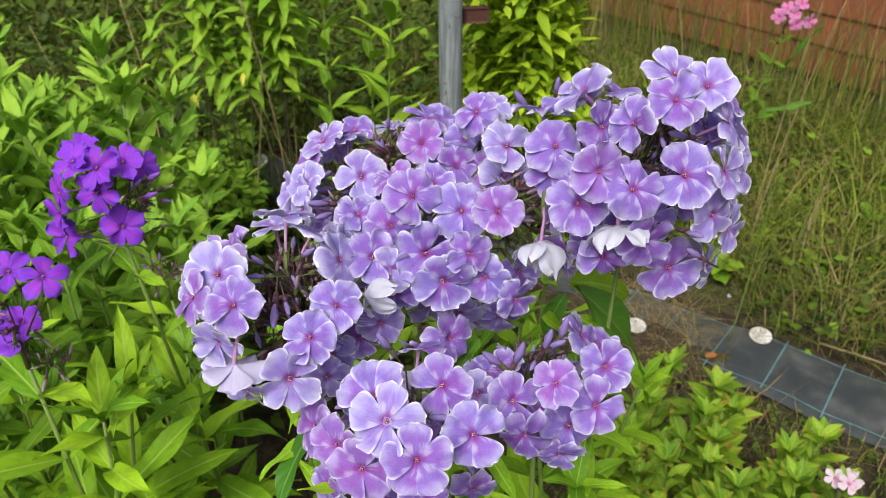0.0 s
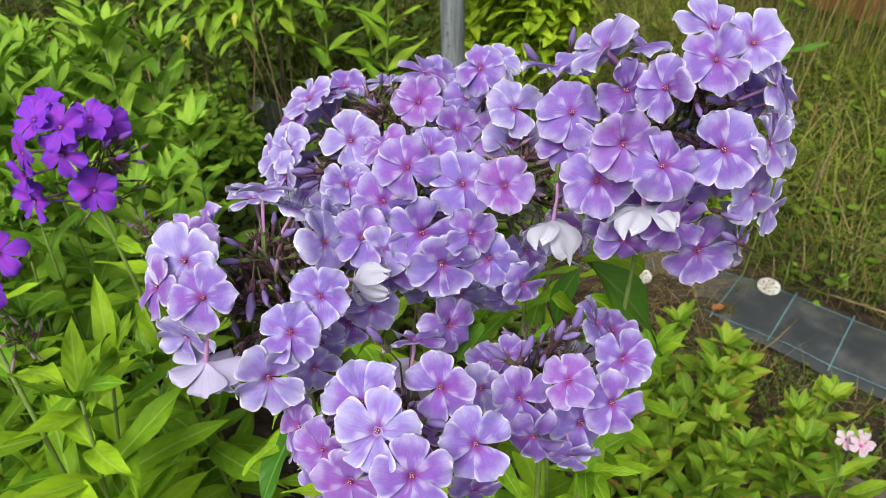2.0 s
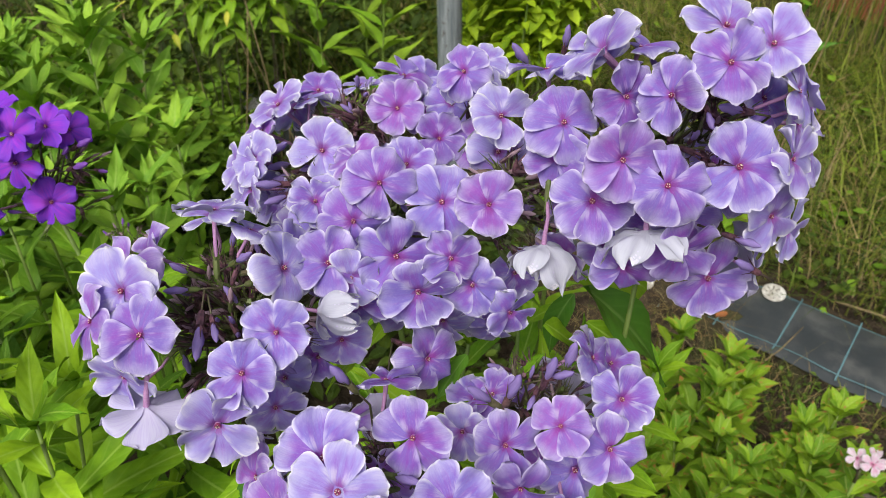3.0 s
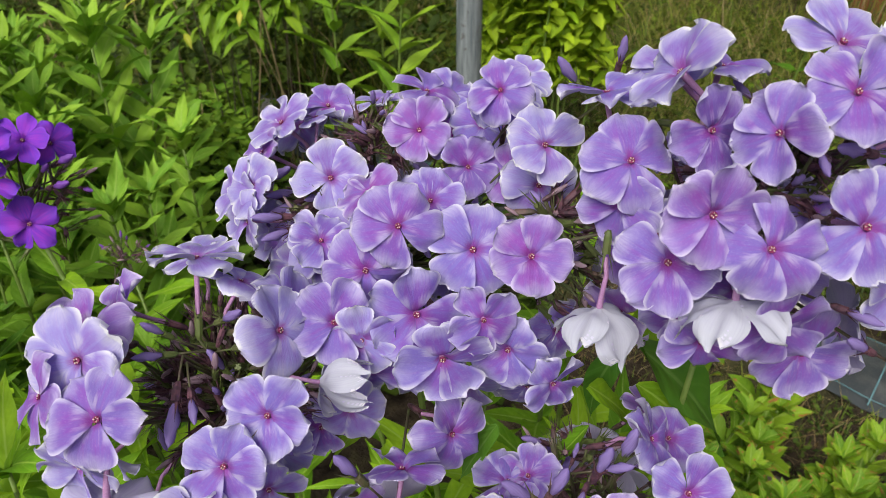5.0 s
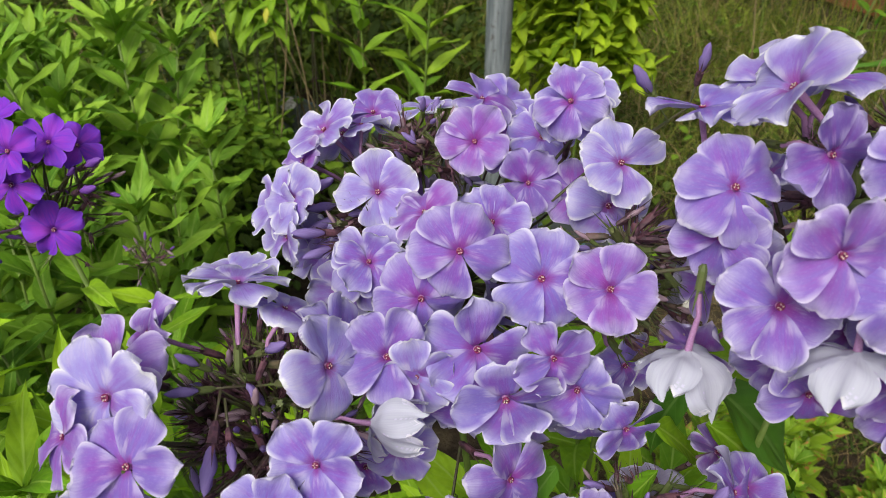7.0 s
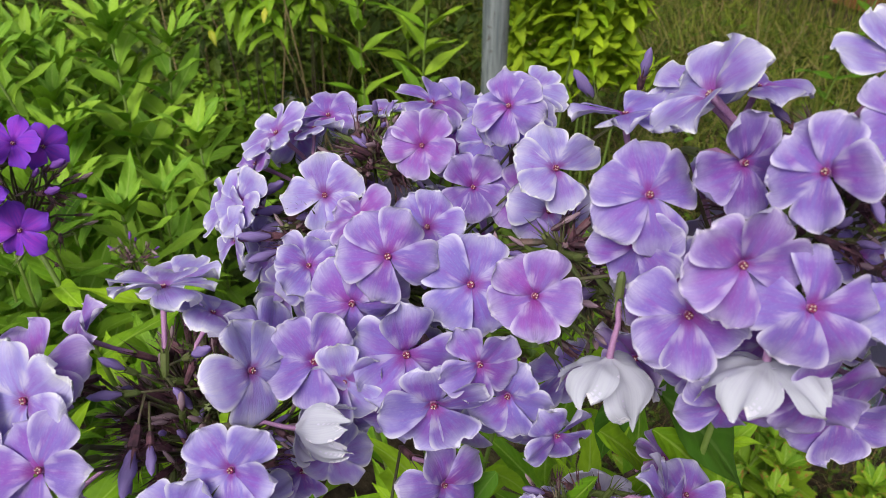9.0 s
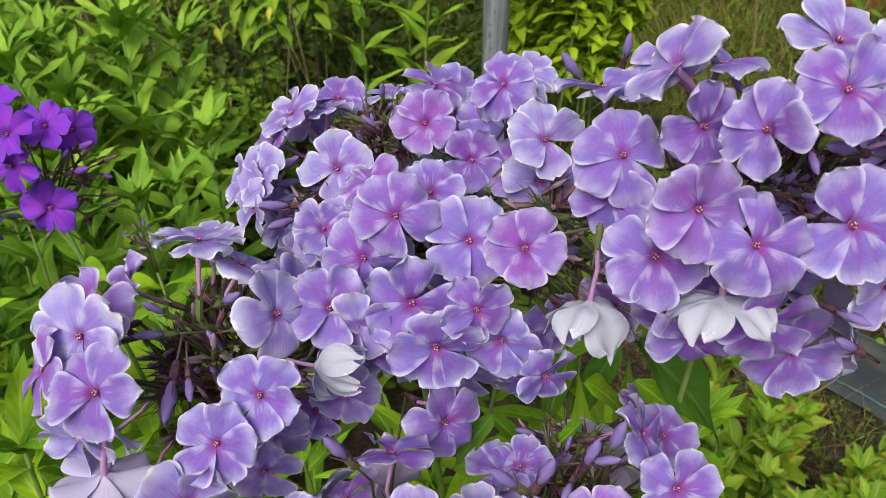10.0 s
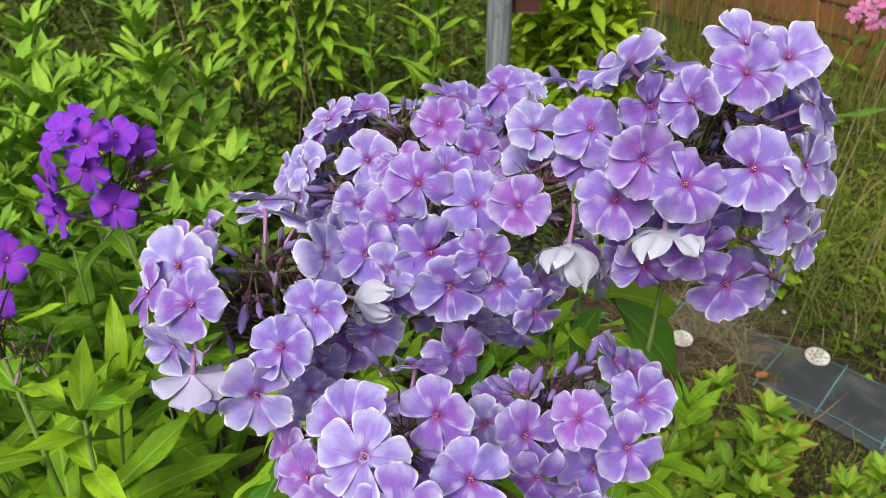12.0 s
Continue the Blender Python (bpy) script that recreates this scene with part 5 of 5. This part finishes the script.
scatter([template(TALL, 1.08, 22, 0.555, 0.082, (-0.5, 0.25), 360 + i, "tall phlox shoot, drooping leaves yellowing below", "tall phlox behind", 8, 0.06, 0.0019, stem=BRANCH) for i in range(4)],
        [(-0.68, 2.20, 1.0), (-0.58, 2.05, 1.0), (-0.50, 2.30, 1.0), (-0.60, 2.32, 1.0), (-0.72, 2.36, 1.0), (-0.65, 2.08, 1.0), (-0.52, 2.14, 1.0), (-0.44, 2.22, 0.98), (-0.80, 2.25, 0.85), (-0.57, 2.20, 1.04), (-0.48, 2.06, 1.0), (-0.62, 2.02, 0.98), (-0.70, 2.14, 1.0)], 23)
scatter([template(WILLOW, 0.95, 13, 0.3, 0.105, (0.35, 0.7), 380 + i, "slender upright shoot with narrow willow-like leaves", "slender shoots", 6, 0.03, 0.0026) for i in range(3)],
        [(x, y, 1.0) for x, y in ((-0.185, 1.86), (-0.27, 1.90), (-0.23, 2.05))], 24)
scatter([template(BRIGHT, 1.05, 22, 0.45, 0.062, (-0.3, 0.8), 390 + i, "bushy bright yellow-green leafy shoot near the post", "bright bush shoots", 6, 0.08, 0.003) for i in range(4)],
        [(x - 0.045, y, 1.0) for x, y in ((0.24, 2.10), (0.30, 2.06), (0.36, 2.14), (0.27, 2.22), (0.34, 2.26), (0.20, 2.22), (0.22, 2.02), (0.33, 2.0), (0.38, 2.08))], 25, (0.85, 1.15))

# a pink phlox further off and a small blush one in the young bed
pink = Head((0.87, 2.04, 0), (0.945, 2.02, 0.725), "pink", "pink phlox head on a dark stem in the grass", "pink phlox", 9)
for k in range(6):
    w = k * 2.4
    floret(pink, (0.945 + 0.055 * math.cos(w) * math.sqrt(k / 7), 1.98 + 0.02 * math.sin(w), 0.76 + 0.042 * math.sin(w) * math.sqrt(k / 7)), -100 + 30 * math.cos(w), 25 + 25 * math.sin(w), 17 * k, 0.042)
flowering_stem(pink, 8, 0.35, 0.08, MID, sway=(-0.02, 0, 0), seed=31)
blush = Head((0.61, 0.77, 0), (0.600, 0.760, 0.345), "blush", "small white and pink phlox floret cluster", "pink phlox", 10)
floret(blush, (0.600, 0.745, 0.375), -95, 50, 10, 0.034)
floret(blush, (0.616, 0.760, 0.366), -60, 50, 40, 0.034)
floret(blush, (0.588, 0.762, 0.368), -125, 45, 20, 0.032)
flowering_stem(blush, 4, 0.2, 0.07, YOUNG, seed=32)


# ---- weeds, grass, litter ----
def tuft(name, count, area, high, wide, material, seed, label, curve=0.5, category="grass", where=None):
    """Many grass blades in one mesh."""
    rng = np.random.default_rng(seed)
    verts, faces = [], []
    made = 0
    while made < count:
        x, y = rng.uniform(area[0], area[1]), rng.uniform(area[2], area[3])
        if where and not where(x, y):
            continue
        made += 1
        w, h, a = rng.uniform(*wide), rng.uniform(*high), rng.uniform(0, 6.283)
        c, s, lean = math.cos(a), math.sin(a), rng.uniform(0.1, 1.0) * curve * h
        z0, n = lie(x, y) - 0.01, len(verts)
        for t, k in ((0, 1.0), (0.4, 0.85), (0.75, 0.55), (1.0, 0.05)):
            px, py, pz = x + c * lean * t * t, y + s * lean * t * t, z0 + h * t * (1 - 0.25 * curve * t)
            verts += [(px - s * w * k, py + c * w * k, pz), (px + s * w * k, py - c * w * k, pz)]
        faces += [(n, n + 1, n + 3, n + 2), (n + 2, n + 3, n + 5, n + 4), (n + 4, n + 5, n + 7, n + 6)]
    ob = new(name, mesh(name, verts, faces, [material]))
    return tagged(ob, label, category, kind="stuff")


def off_fabric(x, y):
    b = (Vector((x, y, 0)) - CORNER).dot(ACROSS)
    return not (-0.05 < b < 0.24)


def meadow(x, y):
    b = (Vector((x, y, 0)) - CORNER).dot(ACROSS)
    return b < -0.16 - 0.20 * noise.noise((x * 3, y * 3, 0)) and (x - WALL_START.x) * 0.857 + (y - WALL_START.y) * 0.515 < -0.45


tuft("meadow_grass", 17000, (-0.2, 3.6, 1.3, 5.6), (0.08, 0.30), (0.0012, 0.003), GRASS, 1, "rough green and yellowing meadow grass", 1.6, where=meadow)
tuft("dry_grass", 1500, (0.2, 3.4, 1.4, 5.2), (0.12, 0.45), (0.0006, 0.0014), STRAW, 2, "long dry straw stalks in the grass", 1.7, where=meadow)
tuft("tall_grass", 1700, (0.5, 3.4, 1.5, 5.4), (0.35, 0.75), (0.0012, 0.0026), GRASS, 6, "tall green grass stalks by the board wall", 0.5, where=lambda x, y: -0.75 < (x - WALL_START.x) * 0.857 + (y - WALL_START.y) * 0.515 < -0.12)
tuft("grass_litter", 900, (0.25, 1.5, 0.9, 2.0), (0.03, 0.11), (0.0006, 0.0012), STRAW, 3, "dry grass litter on the soil", 2.2, where=lambda x, y: (not off_fabric(x, y) and x < 0.7) or (off_fabric(x, y) and y > 1.1))
tuft("straw_litter", 800, (0.42, 0.82, 1.30, 1.80), (0.03, 0.12), (0.0005, 0.0011), STRAW, 7, "tangled dry straw on the washed-over soil", 2.4, where=lambda x, y: not off_fabric(x, y) and x < 0.62 + 0.5 * (y - 1.4))
tuft("back_grass", 16000, (-3.4, 0.3, 1.9, 6.0), (0.15, 0.55), (0.0012, 0.003), GRASS, 4, "dark tangled grass and weeds behind the bed", 0.8, where=lambda x, y: off_fabric(x, y) and not (-0.30 * y < x < -0.17 * y and y < 2.75))
tuft("fresh_grass", 1500, (0.7, 2.6, 1.7, 3.6), (0.10, 0.34), (0.0014, 0.003), FRESH_GRASS, 8, "fresh light green grass clumps in the meadow", 1.2, where=lambda x, y: meadow(x, y) and noise.noise((x * 2.2, y * 2.2, 6.0)) > 0.05)
tuft("short_grass", 7000, (0.2, 2.2, 0.8, 2.0), (0.02, 0.07), (0.0007, 0.0016), GRASS, 5, "short sparse grass on the soil", 1.0, where=off_fabric)


def undergrowth(name, count, spots, size, seed, label, material, tilt=(-0.5, 0.6)):
    """Small broad weed leaves, joined."""
    rng = np.random.default_rng(seed)
    verts, faces, uvs = [], [], []
    outline = ((0, 0), (0.3, 0.36), (0.65, 0.30), (1.0, 0.0))
    for _ in range(count):
        x, y, z = spots(rng)
        s, a, up = rng.uniform(*size), rng.uniform(0, 6.283), rng.uniform(*tilt)
        c, q = math.cos(a), math.sin(a)
        n = len(verts)
        for t, w in outline:
            for k in (-1, 0, 1):
                px, py, pz = t * s, w * s * k, s * (up * t - 0.25 * t * t + 0.12 * abs(k))
                verts.append((x + px * c - py * q, y + px * q + py * c, z + pz))
                uvs.append((t, 0.5 + 0.5 * k))
        for i in range(3):
            for j in range(2):
                b = n + 3 * i + j
                faces.append((b, b + 1, b + 4, b + 3))
    return tagged(new(name, mesh(name, verts, faces, [material], uvs)), label, "weeds", kind="stuff")


def bare(x, y):
    """The open, shaded soil under the tall phlox."""
    return -0.30 * y < x < -0.17 * y and 1.3 < y < 2.75


def back_spots(rng):
    while True:
        x, y, z = thicket(rng)
        if bare(x, y) and (z > 0.35 or rng.random() < 0.35):
            continue
        if off_fabric(x, y) or x < -1.0:
            return x, y, z


def thicket(rng):
    y = rng.uniform(1.7, 5.0)
    x = rng.uniform(-0.9 * y - 0.3, 0.02 + 0.1 * rng.random())
    top = 0.08 + 0.85 * max(0.0, 0.45 + 0.9 * noise.noise((x * 2.6, y * 2.6, 4.0))) * min(1.0, (y - 1.4) / 1.5)
    return x, y, rng.uniform(0.02, 1) ** 0.6 * top


def meadow_spots(rng):
    while True:
        x, y = rng.uniform(0.1, 3.0), rng.uniform(1.4, 4.6)
        if meadow(x, y):
            return x, y, lie(x, y) + rng.uniform(0.01, 0.12)


def shade_spots(rng):
    y = rng.uniform(2.2, 3.9)
    x = rng.uniform(-0.42, -0.05 if y > 2.8 else -0.29) * y
    return x, y, rng.uniform(0.0, 0.36) * (0.6 + 0.6 * noise.noise((x * 4, y * 4, 1.0)) + 0.3 * max(0.0, y - 2.8))


def soft_spots(rng):
    y = rng.uniform(1.8, 2.4)
    x = rng.uniform(-0.40, -0.275) * y
    return x, y, rng.uniform(0.0, 0.44) * (0.75 + 0.5 * noise.noise((x * 5, y * 5, 3.0)))


def near_spots(rng):
    while True:
        x, y = rng.uniform(-1.3, 0.2), rng.uniform(1.2, 2.0)
        if off_fabric(x, y) and (not bare(x, y) or rng.random() < 0.15):
            return x, y, rng.uniform(0.02, 0.08 if bare(x, y) else 0.25)


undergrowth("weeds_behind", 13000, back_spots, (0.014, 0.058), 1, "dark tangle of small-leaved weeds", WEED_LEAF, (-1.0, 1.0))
undergrowth("soft_weeds", 1500, soft_spots, (0.018, 0.045), 12, "soft green weeds before the tall phlox", FRESH_WEED, (-1.0, 1.0))
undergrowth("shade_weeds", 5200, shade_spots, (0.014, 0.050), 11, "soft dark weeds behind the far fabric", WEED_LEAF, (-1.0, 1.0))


def bush_spots(rng):
    a, r = rng.uniform(0, 6.283), math.sqrt(rng.random())
    z = rng.uniform(0.40, 1.12)
    wide = 0.16 * (1 + 0.5 * noise.noise((z * 6, a, 2.0)))
    return 0.245 + wide * r * math.cos(a), 2.14 + wide * r * math.sin(a), z


undergrowth("bush_leaves", 2600, bush_spots, (0.03, 0.058), 8, "dense small bright green bush leaves", BUSH_FILL, (-1.4, 1.2))


def moss_spots(rng):
    while True:
        x, y = rng.uniform(0.12, 1.0), rng.uniform(0.6, 1.3)
        if off_fabric(x, y):
            return x, y, lie(x, y) + rng.uniform(0.0, 0.025)


undergrowth("ground_moss", 2600, moss_spots, (0.006, 0.016), 9, "low green moss and seedlings on the soil", WEED_LEAF)
undergrowth("meadow_weeds", 3000, meadow_spots, (0.012, 0.04), 2, "low broad-leaved weeds among grass", WEED_LEAF)
undergrowth("fresh_weeds", 700, meadow_spots, (0.02, 0.05), 4, "fresh light green weeds scattered in grass", FRESH_WEED)
undergrowth("pale_weeds", 800, back_spots, (0.03, 0.08), 5, "scattered lighter weed leaves in the thicket", FRESH_WEED)
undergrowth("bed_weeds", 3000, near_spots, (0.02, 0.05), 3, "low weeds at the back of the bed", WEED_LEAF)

twig(bend((-0.62, 1.98, 0.0), (-0.50, 2.02, 0.62), (0.01, 0, 0), 5), 0.0026, "bare brown phlox stalk under the yellowing leaves")
twig(bend((-0.40, 2.1, 0.0), (-0.56, 2.1, 0.55), (0.01, 0, 0), 5), 0.0024, "bare brown phlox stalk leaning in the shade")
twig(bend((-0.50, 2.2, 0.0), (-0.46, 2.2, 0.6), (0.01, 0, 0), 5), 0.003, "thin bare stalk under the tall phlox")
for x, y, z, w in ((-0.80, 2.06, 0.66, 2.0), (-0.83, 2.06, 0.63, 3.6), (-0.54, 2.0, 0.62, 4.6), (-0.70, 2.0, 0.56, 5.3)):
    ob = new("yellowed_leaf", YELLOW[int(10 * w) % 3])
    ob.matrix_basis = leaf_pose((x, y, z), (math.cos(w), math.sin(w), -0.5), 0.052)
    tagged(ob, "yellowed drooping phlox leaf caught among the stalks", "leaf", "yellowed leaves")
for x, y, z, turn in ((0.837, 1.763, 0.02, 30), (0.655, 1.22, 0.06, 80), (0.70, 1.0, 0.12, 200)):
    ob = new("fallen_petal", SHAPES["lilac"][5][0][1])
    ob.matrix_basis = Matrix.Translation((x, y, z if z > 0.05 else lie(x, y) + 0.012)) @ pose(0, 0, 0, 15, -20, turn) @ Matrix.Scale(0.011, 4)
    tagged(ob, "fallen white phlox petal lying among soil and leaves", "petal", "fallen petals")
rng = random.Random(77)
for k in range(9):
    x, y = rng.uniform(-1.6, -0.3), rng.uniform(2.0, 3.0)
    twig(bend((x, y, 0.0), (x + rng.uniform(-0.3, 0.3), y + rng.uniform(-0.2, 0.2), rng.uniform(0.5, 1.0)), (0.03, 0, 0), 5), 0.003, "thin dry brown stalk standing among weeds")
for k in range(7):
    x, y = rng.uniform(0.9, 2.0), rng.uniform(1.7, 3.0)
    twig(bend((x, y, 0.0), (x + rng.uniform(-0.15, 0.4), y + rng.uniform(-0.2, 0.2), rng.uniform(0.35, 0.8)), (0.02, 0, 0), 5), 0.0028, "pale dry grass stalk standing in the meadow")


def seedling(x, y, size, count, turn, high=0.03):
    """A small weed: a few oval leaves on short stalks."""
    ob = thing("seedling", (x, y, lie(x, y)), "small light green seedling with oval leaves on soil", "weed", "seedlings")
    r = random.Random(int(1000 * (x + y)))
    for k in range(count):
        w = turn + k * 2.4
        root = Vector((0, 0, high * (0.5 + 0.5 * k / count)))
        part("leaf", ROUND[k % 3], ob, leaf_pose(root, (math.cos(w), math.sin(w), r.uniform(0.1, 0.6)), size * r.uniform(0.75, 1.1), r.uniform(-0.2, 0.2)))
    v, f = pipe([(0, 0, -0.01), (0, 0, high * 0.6), (0.002, 0, high)], (0.0015, 0.0013, 0.001), 5)
    part("stem", mesh("stem", v, f, [STEM]), ob)


for x, y, size, count, turn, high in ((0.845, 1.86, 0.075, 6, 4.5, 0.07), (0.83, 1.93, 0.065, 5, 1.0, 0.06), (1.126, 1.855, 0.06, 6, 2.6, 0.07), (0.95, 1.50, 0.022, 3, 0.4, 0.015),
                                   (1.25, 1.86, 0.04, 5, 1.1, 0.05), (1.33, 1.90, 0.045, 6, 0.2, 0.05), (1.22, 1.72, 0.035, 5, 3.0, 0.04), (1.15, 1.64, 0.03, 5, 5.0, 0.03), (1.02, 2.0, 0.06, 6, 2.0, 0.08),
                                   (1.4, 2.1, 0.06, 6, 2.2, 0.09), (1.2, 2.25, 0.07, 6, 4.2, 0.1)):
    seedling(x, y, size, count, turn, high)
twig(bend((0.758, 1.535, 0.0), (0.775, 1.53, 0.46), (0.008, 0.004, 0), 7), 0.0022, "tall thin green weed stalk beside the fabric", STEM)
twig(bend((0.95, 1.95, 0.0), (1.10, 2.0, 0.85), (-0.02, 0, 0), 7), 0.0026, "long pale straw stalk leaning before the boards")
twig(bend((1.02, 2.1, 0.0), (1.12, 2.15, 0.88), (-0.015, 0, 0), 7), 0.0024, "long pale straw stalk leaning before the boards")
twig(bend((1.10, 1.95, 0.02), (1.16, 1.97, 0.26), (0.0, 0, 0.01), 5), 0.0022, "long pale straw stalk leaning over the weeds")
for base, tip, wide in (((1.00, 2.18, 0.40), (1.15, 2.12, 0.47), 0.45), ((1.05, 2.2, 0.52), (1.10, 2.15, 0.68), 0.4)):
    way = Vector(tip) - Vector(base)
    ob = new("grass_leaf", DEEP[0])
    ob.matrix_basis = leaf_pose(base, way, way.length * 1.05, 0.5, wide)
    tagged(ob, "broad dark green blade of grass", "grass blade", "broad grass blades")
ob = new("dry_leaf", RUSTY[0])
ob.matrix_basis = leaf_pose((0.664, 1.444, lie(0.664, 1.444) + 0.035), (1, 0.4, 0.1), 0.04)
tagged(ob, "curled rust-brown dry leaf on the soil", "leaf")
